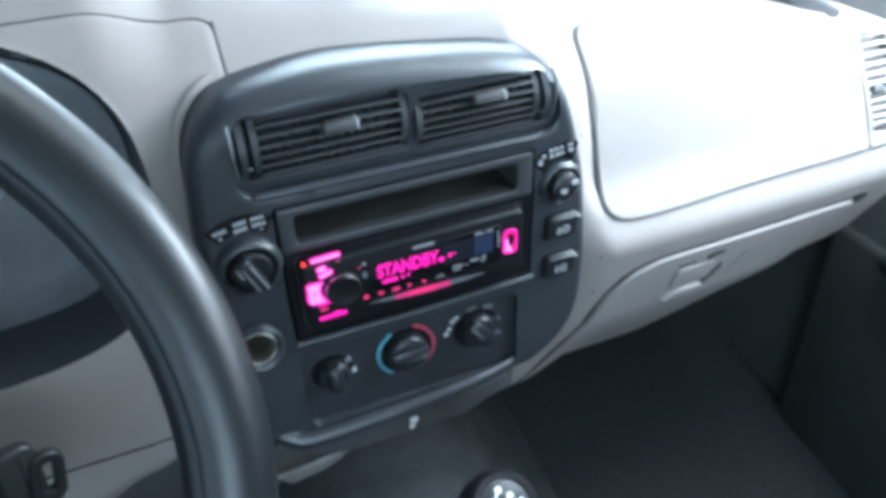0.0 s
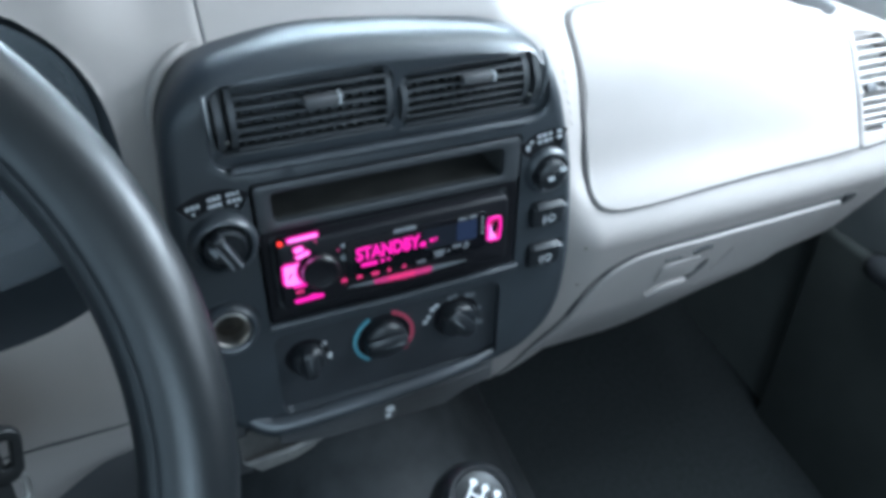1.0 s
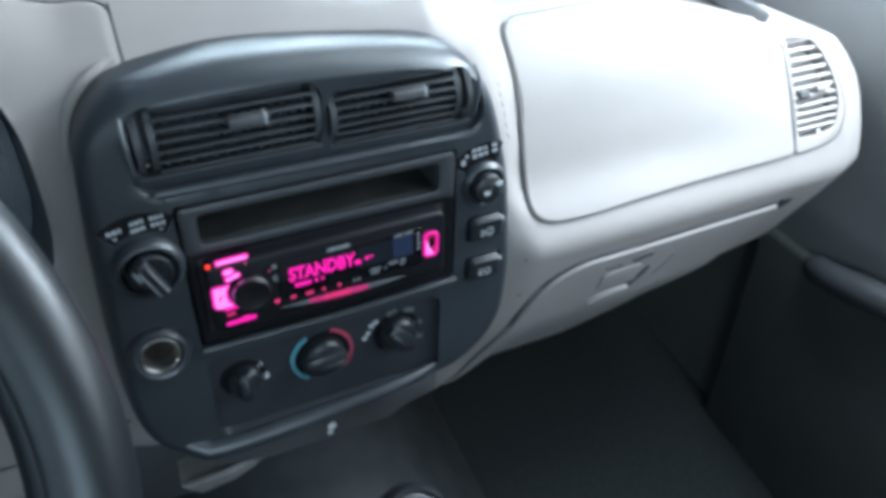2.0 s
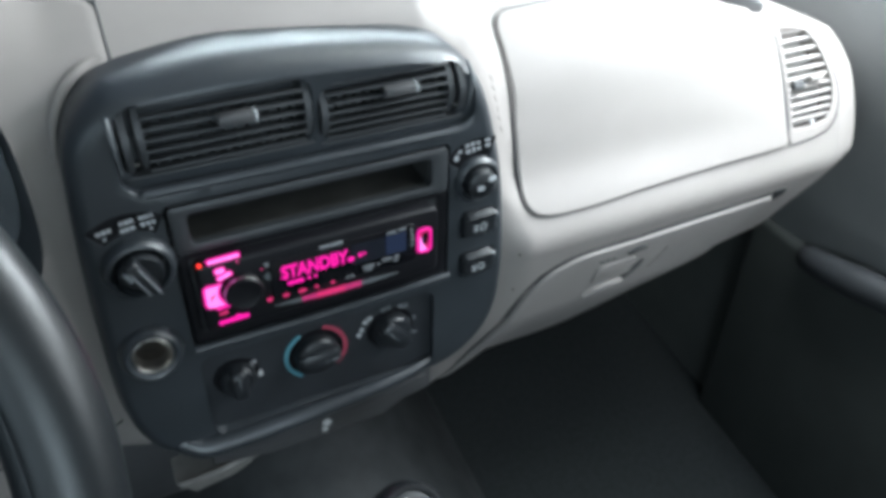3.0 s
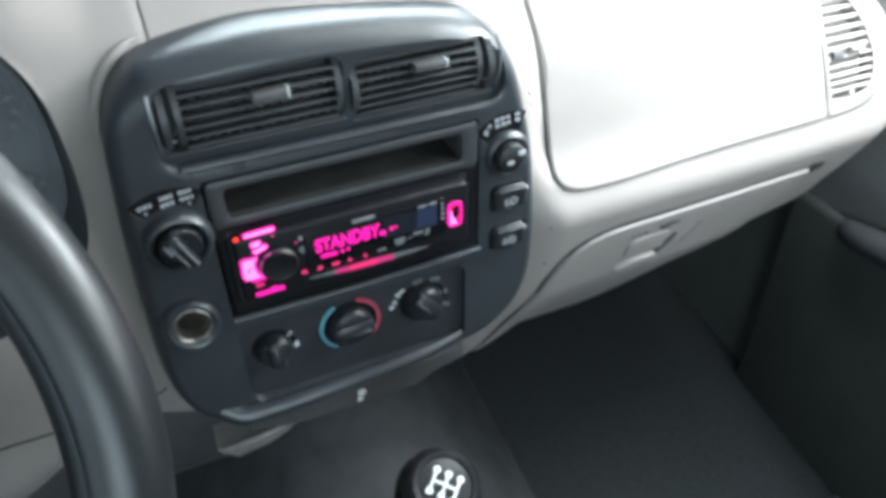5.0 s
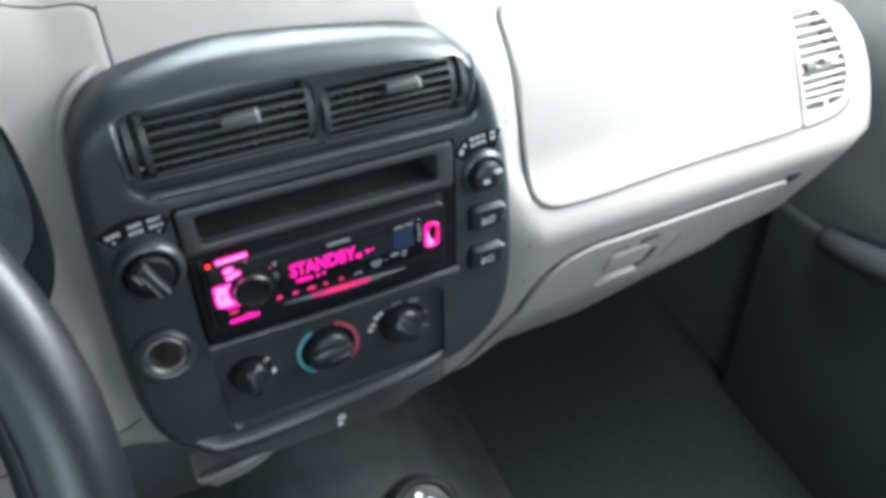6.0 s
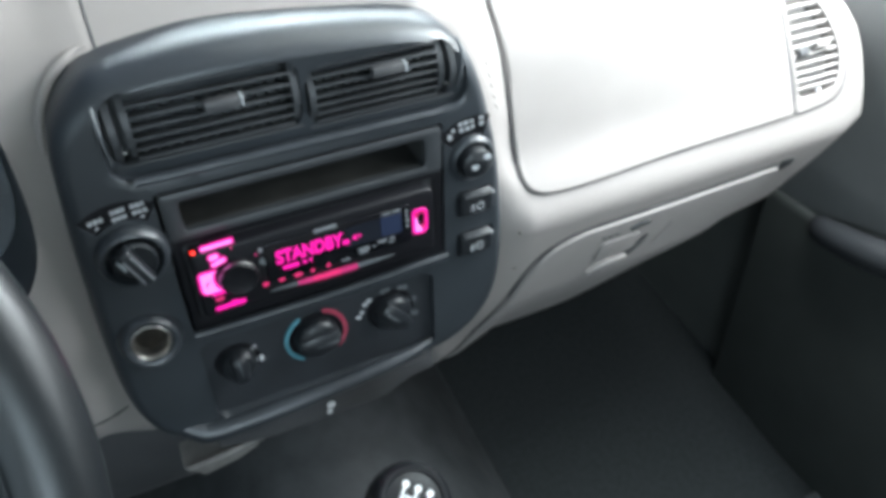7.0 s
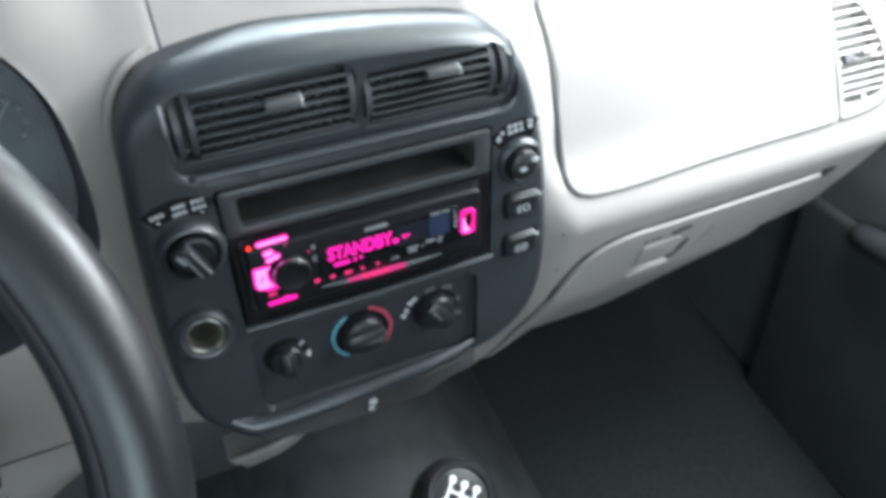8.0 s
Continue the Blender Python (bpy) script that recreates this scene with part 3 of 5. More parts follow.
side_vent = thing("side_vent", "light grey dashboard end vent with horizontal slats", "vent")
rows = [lifted(VENT_PANEL, -0.0030), lifted(VENT_PANEL, 0.0002), lifted(VENT_PANEL, 0.0014, 0.0007), lifted(VENT_PANEL, 0.0020, 0.0018),
        lifted(VENT_OPEN, 0.0020, -0.0012), lifted(VENT_OPEN, 0.0012, -0.0003), lifted(VENT_OPEN, -0.0020), lifted(VENT_OPEN, -0.0200, 0.001)]
part("frame", grid(rows, closed_v=True), GREY, side_vent)
rows = [lifted(grow(VENT_PANEL, 0.0022), 0.0002), lifted(grow(VENT_PANEL, 0.0022), 0.0007), lifted(VENT_PANEL, 0.0007), lifted(VENT_PANEL, -0.0010)]
part("groove", grid(rows, closed_v=True), TRAY, side_vent, "grey groove round the vent panel")
# Duct colour is paler than the slats, standing in for light scattered between them.
part("duct", grid([lifted(VENT_OPEN, -0.0136, k) for k in (0.0005, 0.006, 0.012, 0.018)], closed_v=True, cap=True), material("scatter_lit_duct", (0.40, 0.39, 0.37), 0.6, blotch=0.3), side_vent, "duct behind the slats, painted pale for scattered light")
for k in range(11):
    s = 5.17 + 0.193 * k
    hits = []
    for q in range(len(VENT_OPEN)):
        (ax, a), (bx, b) = VENT_OPEN[q - 1], VENT_OPEN[q]
        if (a > s) != (b > s):
            hits.append(ax + (bx - ax) * (s - a) / (b - a))
    a, b = min(hits) - 0.0012, max(hits) + 0.0012
    w = 0.049
    rows = []
    for i in range(9):
        x = a + (b - a) * i / 8
        rows.append([dash_point(x, s - w, -0.0030), dash_point(x, s - w * 0.75, -0.0004), dash_point(x, s, 0.0008), dash_point(x, s + w * 0.8, -0.0004),
                     dash_point(x, s + w, -0.0030), dash_point(x, s + w * 0.9, -0.0120), dash_point(x, s - w * 0.2, -0.0120)])
    part("slat", grid(rows, closed_v=True, cap=True), GREY_LOW, side_vent)
part("tab", moved(box((0, 0, 0), (0.0125, 0.006, 0.0085), 0.002), on_skin(0.4830, 6.27, 0.0012)), TRAY, side_vent, "dark grey thumb tab")
part("tab_end", moved(box((0, 0, 0), (0.0170, 0.006, 0.0060), 0.0015), on_skin(0.5060, 6.18, 0.0018)), GREY_LOW, side_vent, "light grey end of the thumb tab")
part("pivot", moved(lathe([(0.0022, 0.0), (0.0020, 0.0016), (0.0010, 0.0020)], 14), on_skin(0.4985, 7.24, 0.0004) @ pose(0, 0, 0, 90, 0, 0)), PRINT, side_vent, "small white pivot")

# dark pad at the passenger end of the dash top
part("dash_top_pad", moved(slab(rounded(-0.085, 0.055, -0.045, 0.030, 0.012), -0.012, 0.003, 0.004), on_skin(0.432, 3.05, 0.001)), TRAY, dashboard, "dark grey pad on the dash top")


# ---------------------------------------------------------------- instrument cluster
def super_ring(k, n=72):
    out = []
    for i in range(n):
        a = 2 * math.pi * i / n
        c, s = math.cos(a), math.sin(a)
        out.append((CLUSTER_C[0] + CLUSTER_R[0] * k * math.copysign(abs(c) ** (2 / 3.0), c),
                    CLUSTER_C[1] + CLUSTER_R[1] * k * math.copysign(abs(s) ** (2 / 3.0), s)))
    return out


def s_at(x, z):
    """Where along the profile the face of the dash is at that height."""
    return min((6 + 0.02 * k for k in range(400)), key=lambda s: abs(dash_point(x, s).z - z))


NP = 150
front = []
for i in range(NP + 1):
    x = -0.70 + (0.70 - 0.1045) * i / NP
    col_f = []
    bottom = s_at(x, -0.134)
    for j in range(91):
        s = 4.15 + (bottom - 4.15) * j / 90
        q = max(0.0, x + 0.125) / 0.0205
        top = 0.30 * (1 - math.sqrt(max(0.0, 1 - q * q))) if q > 0 else 0.0
        s = max(s, 4.15 + top)
        edge = min(1.0, (-0.1045 - x) / 0.003, (s - 4.15 - top) / 0.06 + 0.0, (bottom - s) / 0.06)
        col_f.append(dash_point(x, s, 0.0004 + 0.0012 * math.sqrt(max(0.0, edge * (2 - edge)))))
    front.append(col_f)
bm = grid(front)
gone = [f for f in bm.faces if inside_bezel(*(f.calc_center_median().x, f.calc_center_median().z), 0.965) or inside_cluster(f.calc_center_median().x, f.calc_center_median().z, 0.99)]
bmesh.ops.delete(bm, geom=gone, context="FACES")
# draw the rim of the opening exactly onto its curve
for v in bm.verts:
    if v.is_boundary and inside_cluster(v.co.x, v.co.z, 1.06):
        u, w = (v.co.x - CLUSTER_C[0]) / CLUSTER_R[0], (v.co.z - CLUSTER_C[1]) / CLUSTER_R[1]
        d = (abs(u) ** 3.0 + abs(w) ** 3.0) ** (1 / 3.0)
        if d > 0.5:
            v.co.x, v.co.z = CLUSTER_C[0] + CLUSTER_R[0] * u / d, CLUSTER_C[1] + CLUSTER_R[1] * w / d
part("cluster_panel", bm, GREY, dashboard, "grey trim panel round the instruments")
part("panel_seam", tube([dash_point(-0.1040, 4.25 + 1.35 * k / 24, 0.0006) for k in range(25)], 0.0008, 8), TRAY, dashboard, "dark seam at the edge of the trim panel")
part("panel_seam", tube([dash_point(-0.70 + 0.58 * k / 40, 4.13, 0.0003) for k in range(41)] + [dash_point(-0.1200 + 0.016 * math.sin(radians(15 * k)), 4.13 + 0.30 * (1 - math.cos(radians(15 * k))), 0.0004) for k in range(1, 7)], 0.0007, 8), TRAY, dashboard)
part("knee_seam", tube([dash_point(x, s_at(x, -0.1345), 0.0006) for x in (-0.70 + 0.54 * k / 60 for k in range(61))], 0.0009, 6), DARK, dashboard, "dark seam above the knee panel")

cluster = thing("instrument_cluster", "dark instrument cluster recessed in the grey dash", "gauges")


def skin_y(x, z):
    best = min((dash_point(x, 3.5 + 0.1 * k) for k in range(95)), key=lambda p: abs(p.z - z))
    return best.y


edge_y = [skin_y(x, z) for x, z in super_ring(1.0)]
rows = [[(x, y - 0.001, z) for (x, z), y in zip(super_ring(1.004), edge_y)],
        [(x, y + 0.012, z) for (x, z), y in zip(super_ring(0.992), edge_y)],
        [(x, 0.075, z) for x, z in super_ring(0.94)],
        [(x, 0.100, z) for x, z in super_ring(0.88)]]
part("hood", grid(rows, closed_v=True), CHARCOAL, cluster, "dark hood of the cluster")
part("dial_plate", slab([(x, z) for x, z in super_ring(0.885)], 0.098, 0.106), DARK, cluster)
for x, z, r in ((-0.275, 0.050, 0.050), (-0.400, 0.050, 0.058), (-0.215, 0.085, 0.022), (-0.215, 0.018, 0.022)):
    dial = part("dial", lathe([(r, 0), (r, 0.004), (r * 0.96, 0.006), (r * 0.93, 0.002), (0.002, 0.002)], 40, out_of_face(x, z, 0.0975)), RADIO_BLACK, cluster)
    for k in range(9):
        a = radians(-40 + 260 * k / 8)
        part("tick", box((x + r * 0.82 * math.cos(a), 0.0948, z + r * 0.82 * math.sin(a)), (r * 0.12, 0.0006, 0.0016), 0, 1, pose(0, 0, 0, 0, -math.degrees(a), 0)), PRINT_DIM, dial, smooth=False)
    part("needle", box((x + r * 0.3, 0.0935, z + r * 0.35), (r * 0.85, 0.001, 0.0018), 0.0003, 1, pose(0, 0, 0, 0, -50, 0)), PRINT_DIM, dial)


# Half-clear grey that paints the lens's reflected haze along with dust.
DUST_AND_HAZE = material("dust_and_haze_acrylic", (0.28, 0.30, 0.32), 0.32, blotch=0.3, blotch_size=20)
DUST_AND_HAZE.node_tree.nodes["Principled BSDF"].inputs["Alpha"].default_value = 0.38
part("lens", slab([(x, z) for x, z in super_ring(0.945)], 0.066, 0.068), DUST_AND_HAZE, cluster, "clear cover of the instruments, dust and reflected haze painted grey")

# ---------------------------------------------------------------- centre panel
centre = thing("centre_panel", "charcoal plastic centre panel with vents, radio and heater controls", "dashboard panel")


def face_y(x, z):
    """Depth of the centre panel's front: flat in the middle, rolled back at its crown and foot."""
    y = 0.0
    if z < -0.160:
        y += 0.010 * ((-0.160 - z) / 0.02) ** 2
    return y


MID = (-0.002, -0.015)


def bezel_ring(k, inset=0.0):
    out = []
    for p in BEZEL:
        dx, dz = p.x - MID[0], p.y - MID[1]
        L = math.hypot(dx, dz)
        q = k - inset / L
        out.append((MID[0] + dx * q, MID[1] + dz * q))
    return out


def crown(p):
    """How far the rim is rounded there, inwards and backwards: most along the top."""
    t = min(max((p.y - 0.085) / 0.045, 0), 1)
    t = t * t * (3 - 2 * t)
    return 0.011 + 0.008 * t, 0.013 + 0.014 * t


def rim_ring(a):
    out = []
    for p in BEZEL:
        inset, deep = crown(p)
        dx, dz = p.x - MID[0], p.y - MID[1]
        q = 1 - inset * (1 - math.cos(a)) / math.hypot(dx, dz)
        x, z = MID[0] + dx * q, MID[1] + dz * q
        out.append((x, deep * (1 - math.sin(a)) + face_y(x, z), z))
    return out


rows = [[(x, 0.075, z) for x, z in bezel_ring(1.0)], [(x, 0.045, z) for x, z in bezel_ring(1.0)]]
for k in range(9):
    rows.append(rim_ring(radians(11.25 * k)))
for k in (0.84, 0.78, 0.70, 0.55, 0.35, 0.12):
    rows.append([(x, face_y(x, z), z) for x, z in bezel_ring(k)])
body = grid(rows, closed_v=True, cap=True)

VENT_L = rounded(-0.1130, 0.0040, 0.0745, 0.1235, 0.012)
VENT_R = rounded(0.0075, 0.1120, 0.0715, 0.1155, 0.014)
def arc_plate(x, z, r0, r1, a0, a1, n=14):
    """Outline of a label plate curved round a knob, in (x, z)."""
    turns = [radians(a0 + (a1 - a0) * k / n) for k in range(n + 1)]
    return [(x + r1 * math.cos(a), z + r1 * math.sin(a)) for a in turns] + [(x + r0 * math.cos(a), z + r0 * math.sin(a)) for a in reversed(turns)]


SWITCH, TURNER = (-0.1195, 0.0165), (0.1235, 0.0195)
SWITCH_PLATE = arc_plate(*SWITCH, 0.0262, 0.0402, 57, 130)
TURNER_PLATE = arc_plate(*TURNER, 0.0195, 0.0350, 64, 142)
foot = rounded(-0.0985, 0.0890, -0.1615, -0.0760, 0.010)
sunk = rounded(-0.0985, 0.0890, -0.1585, -0.0760, 0.010)
ledge_cut = grid([[(x, -0.02, z) for x, z in foot], [(x, -0.0005, z) for x, z in foot], [(x, 0.0072, z) for x, z in sunk]], closed_v=True, cap=True)
recess = flared(rounded(-0.1165, 0.1190, 0.0668, 0.1600, 0.012), 0.0045, 0.0068)
for v in recess.verts:
    if v.co.y > 0.001:
        v.co.y -= (v.co.z - 0.0668) / 0.061 * 0.0055
cutters = [recess, flared(VENT_L, 0.0030), flared(VENT_R, 0.0030),
           slab(rounded(-0.0985, 0.1005, -0.0635, 0.0555, 0.004), -0.03, 0.20),
           ledge_cut,
           lathe([(0.0195, -0.012), (0.0195, 0.03)], 48, out_of_face(*SWITCH)),
           lathe([(0.0155, -0.06), (0.0155, 0.03)], 40, out_of_face(-0.1265, -0.0545)),
           slab(SWITCH_PLATE, -0.02, 0.0025),
           slab(TURNER_PLATE, -0.02, 0.0025),
           lathe([(0.0150, -0.010), (0.0150, 0.03)], 40, out_of_face(*TURNER)),
           slab(rounded(0.1105, 0.1415, -0.0315, -0.0075, 0.005), -0.02, 0.006),
           slab(rounded(0.1105, 0.1430, -0.0700, -0.0465, 0.005), -0.02, 0.006)]
part("panel", cut(body, cutters), CHARCOAL, centre)
part("ledge", tube([(-0.106, 0.0005, 0.0665), (-0.02, -0.0012, 0.0662), (0.10, 0.0005, 0.0640)], 0.0032, 10), CHARCOAL, centre, "raised ledge under the vents")
part("climate_back", slab(rounded(-0.0980, 0.0885, -0.1580, -0.0765, 0.009), 0.0066, 0.009), PLATE, centre, "dark sunken heater control plate")
lip = catmull([(-0.140, 0.024, -0.138), (-0.131, 0.012, -0.153), (-0.117, 0.003, -0.1645), (-0.098, -0.0010, -0.1685), (-0.03, -0.0020, -0.1665), (0.04, -0.001, -0.1630), (0.080, 0.003, -0.1585), (0.100, 0.010, -0.1520)], 6)
part("lower_lip", tube(lip, lambda t: 0.0086 - 0.0040 * abs(2 * t - 0.7) ** 2, 14), CHARCOAL, centre, "rounded lower lip of the panel")


def surround(lo, hi):
    pts = []
    for i in range(lo, hi):
        p = BEZEL[i]
        dx, dz = p.x - MID[0], p.y - MID[1]
        L = math.hypot(dx, dz)
        x, z = p.x + dx / L * 0.0032, p.y + dz / L * 0.0032
        pts.append((x, max(0.030, skin_y(x, z) - 0.001), z))
    return pts


part("surround", tube(surround(1, 15), lambda t: 0.0042 - 0.0026 * abs(2 * t - 1) ** 2, 12), GREY, dashboard, "rounded grey lip beside the centre panel")


# ---------------------------------------------------------------- the two centre vents
def centre_vent(label, x0, x1, z0, z1, tab_x, tab_z, outer):
    vent = thing("air_vent", label, "vent", "centre vents")
    part("duct", span(x0 + 0.001, x1 - 0.001, 0.026, 0.030, z0 + 0.001, z1 - 0.001), CHARCOAL, vent, "dark duct behind the slats")
    part("top_wall", span(x0 + 0.0005, x1 - 0.0005, 0.017, 0.040, z1 - 0.0022, z1 - 0.0004, 0.0005), VENT_BLACK, vent)
    part("bottom_wall", span(x0 + 0.0005, x1 - 0.0005, 0.004, 0.040, z0 + 0.0004, z0 + 0.0022, 0.0005), VENT_BLACK, vent)
    # bowed cheek at the outer end
    x = x0 + 0.004 if outer > 0 else x1 - 0.004
    rows = []
    for k in range(13):
        z = z0 + 0.003 + (z1 - z0 - 0.006) * k / 12
        bow = 0.012 * (1 - (2 * k / 12 - 1) ** 2)
        rows.append([(x - 0.0022, 0.009 - bow, z), (x + 0.0022, 0.009 - bow, z), (x + 0.0022, 0.038, z), (x - 0.0022, 0.038, z)])
    part("cheek", grid(rows, closed_v=True, cap=True), VENT_BLACK, vent)
    part("clip", box((x + outer * 0.0022, 0.003, z0 + 0.012), (0.0055, 0.003, 0.0018), 0.0005), STEEL, vent, "small bright clip")
    edge = catmull([(x - outer * 0.0062, 0.006, z1 - 0.002), (x - outer * 0.0070, -0.0005, z1 - 0.010), (x - outer * 0.0066, -0.0012, (z0 + z1) / 2), (x - outer * 0.0056, 0.0030, z0 + 0.006)], 5)
    # Pale tube along the outer edge, painting its specular highlight.
    part("edge_glint", tube(edge, lambda t: 0.0016 - 0.0010 * abs(2 * t - 0.8), 8), PRINT_SHEEN_FAINT, vent, "pale outer edge painting its highlight")
    gx0, gx1 = (x0 + 0.0125, x1 - 0.0035) if outer > 0 else (x0 + 0.0035, x1 - 0.0115)
    for x in (gx0, gx1):
        rows = []
        for k in range(13):
            z = z0 + 0.004 + (z1 - z0 - 0.008) * k / 12
            bow = 0.009 * (1 - (2 * k / 12 - 1) ** 2)
            rows.append([(x - 0.0021, 0.009 - bow, z), (x + 0.0021, 0.009 - bow, z), (x + 0.0021, 0.034, z), (x - 0.0021, 0.034, z)])
        part("side_bar", grid(rows, closed_v=True, cap=True), VENT_BLACK, vent)
    for k in range(7):
        t = k / 6
        z = z0 + 0.0042 + (z1 - z0 - 0.0068) * t
        bow = 0.003 * (1 - (2 * t - 1) ** 2)
        part("slat", box(((gx0 + gx1) / 2, 0.0080 - bow, z), (gx1 - gx0 - 0.003, 0.0075, 0.0017), 0.0007, 2, pose(0, 0, 0, -4, 0, 0)), VENT_BLACK, vent)
    for k in range(1, 14):
        x = gx0 + (gx1 - gx0) * k / 14
        part("vane", box((x, 0.0150, z0 + 0.0165), (0.0016, 0.009, 0.027), 0.0003), VENT_BLACK, vent)
    tab = part("tab", box((tab_x, 0.0010, tab_z), (0.0225, 0.0100, 0.0066), 0.0018), TRAY, vent, "ribbed thumb tab")
    part("tab_end", box((tab_x + 0.0117, 0.0005, tab_z), (0.0020, 0.0095, 0.0070), 0.0010), PRINT_DIM, tab, "pale worn tab end")
    return vent


centre_vent("black slatted centre air vent beside the wheel", -0.1130, 0.0040, 0.0745, 0.1235, -0.0450, 0.1060, 1)
centre_vent("black slatted centre air vent beside the airbag cover", 0.0075, 0.1120, 0.0715, 0.1155, 0.0620, 0.1040, -1)

# ---------------------------------------------------------------- pocket above the radio
pocket = thing("storage_pocket", "black open storage pocket above the car radio", "pocket")
outer = rounded(-0.0960, 0.0980, 0.0170, 0.0535, 0.003)
inner = rounded(-0.0855, 0.0855, 0.0235, 0.0470, 0.004)
part("frame", frame_ring(outer, inner, -0.0020, 0.010), material("pocket_plastic", (0.038, 0.041, 0.045), 0.44, grain=0.2, blotch=0.25, blotch_size=30), pocket)
part("tray_floor", span(-0.0850, 0.0850, 0.004, 0.095, 0.0215, 0.0240), material("pocket_floor", (0.050, 0.049, 0.046), 0.40, blotch=0.5, blotch_size=40), pocket, "scuffed pocket floor")
INSIDE = material("pocket_lining", (0.060, 0.062, 0.060), 0.55, blotch=0.4, blotch_size=30)
part("tray_roof", span(-0.0850, 0.0850, 0.004, 0.095, 0.0465, 0.0490), INSIDE, pocket)
part("tray_back", span(-0.0850, 0.0850, 0.046, 0.050, 0.0240, 0.0465), INSIDE, pocket)
# Dark rounded patch near the driver's end of the pocket's back.
part("back_patch", slab(rounded(-0.0760, -0.0440, 0.0290, 0.0440, 0.006), 0.0445, 0.047), DARK, pocket, "dark patch on the pocket's back")
for x in (-0.0865, 0.0850):
    part("tray_side", span(x, x + 0.0015, 0.004, 0.092, 0.0240, 0.0465), INSIDE, pocket)

# ---------------------------------------------------------------- the radio
radio = thing("car_radio", "black car stereo with glowing pink buttons and display", "radio")
part("trim_ring", frame_ring(rounded(-0.0965, 0.0985, -0.0620, 0.0165, 0.003), rounded(-0.0900, 0.0900, -0.0490, 0.0125, 0.003), -0.0006, 0.012), RADIO_BLACK, radio, "black mounting frame")
part("chassis", span(-0.0895, 0.0895, 0.000, 0.110, -0.0485, 0.0120), DARK, radio)
YF = -0.0110
part("face", slab(rounded(-0.0885, 0.0870, -0.0460, 0.0165 - 0.005, 0.006), YF, 0.002, 0.003), RADIO_BLACK, radio, "satin black face plate")
part("display_window", slab(rounded(-0.0410, 0.0680, -0.0300, 0.0035, 0.004), YF - 0.0012, YF + 0.001, 0.0008), GLOSS, radio, "glossy black display window")
part("shelf_lip", tube([(-0.0985, -0.0020, -0.0645), (0.0, -0.0030, -0.0648), (0.1010, -0.0020, -0.0630)], 0.0034, 10), CHARCOAL, radio, "raised lower edge of the mounting frame")
YD = YF - 0.0014


def glow_bar(name, x0, z0, x1, z1, h, mat, y=YF - 0.0002, label=""):
    """A rounded lit bar between two points of the face."""
    a, b = Vector((x0, 0, z0)), Vector((x1, 0, z1))
    L = max((b - a).length, h * 1.001)
    turn = math.degrees(math.atan2(z1 - z0, x1 - x0))
    bm = slab(rounded(-L / 2, L / 2, -h / 2, h / 2, h * 0.42, 4), -0.0006, 0.0006)
    bar = part(name, moved(bm, pose((x0 + x1) / 2, y, (z0 + z1) / 2, 0, -turn, 0)), mat, radio, label)
    if mat == PINK_HOT:
        e = 0.0010
        halo = slab(rounded(-L / 2 - e, L / 2 + e, -h / 2 - e, h / 2 + e, (h / 2 + e) * 0.84, 4), -0.0003, 0.0006)
        part("button_edge", moved(halo, pose((x0 + x1) / 2, y, (z0 + z1) / 2, 0, -turn, 0)), PINK, bar, "deeper pink edge")
    return bar


glow_bar("source_button", -0.0795, 0.0140, -0.0592, 0.0146, 0.0024, PINK_HOT)
part("led", lathe([(0.0017, 0), (0.0014, 0.0012), (0.0007, 0.0016)], 20, out_of_face(-0.0850, 0.0132, YF)), RED_LED, radio, "round red led")
glow_bar("button", -0.0760, 0.0050, -0.0700, 0.0058, 0.0036, PINK_HOT)
glow_bar("button", -0.0752, -0.0012, -0.0662, 0.0018, 0.0026, PINK_HOT)
# the phone button's passenger side follows the volume knob
hollow = [(-0.0605 - 0.0150 * math.cos(radians(a)), -0.0130 + 0.0150 * math.sin(radians(a))) for a in (33, 20, 7, -6, -19, -32)]
edge = [(-0.0838, -0.0046), (-0.0862, -0.0066), (-0.0866, -0.0200), (-0.0848, -0.0236), (-0.0800, -0.0246), (-0.0722, -0.0240)]
phone = [(x, z) for x, z in hollow[::-1]] + edge
part("phone_button", slab(ring_offset(phone, -0.0016), YF - 0.0012, YF + 0.001), PINK_HOT, radio, "lit phone button, hollow on the knob's side")
part("phone_edge", slab(phone, YF - 0.0006, YF + 0.001), PINK, radio, "deeper pink edge")
part("phone_mark", tube([(-0.0820, YF - 0.0014, -0.0170), (-0.0812, YF - 0.0014, -0.0140), (-0.0790, YF - 0.0014, -0.0122)], 0.0006, 8), PINK_DIM, radio, "small handset symbol")
glow_bar("button_edge", -0.0795, -0.0258, -0.0690, -0.0250, 0.0020, PINK)
glow_bar("button", -0.0785, -0.0305, -0.0725, -0.0300, 0.0026, PINK_DIM)
glow_bar("eject_button", -0.0800, -0.0384, -0.0590, -0.0378, 0.0030, PINK)
glow_bar("eject_mark", -0.0690, -0.0366, -0.0640, -0.0360, 0.0020, PINK)
glow_bar("small_lamp", -0.0612, 0.0090, -0.0604, 0.0090, 0.0016, PINK_FAINT)
glow_bar("small_lamp", -0.0462, -0.0020, -0.0454, -0.0020, 0.0016, PINK_FAINT)
glow_bar("printed_mark", -0.0440, -0.0095, -0.0390, -0.0090, 0.0060, PRINT_SHEEN_FAINT)
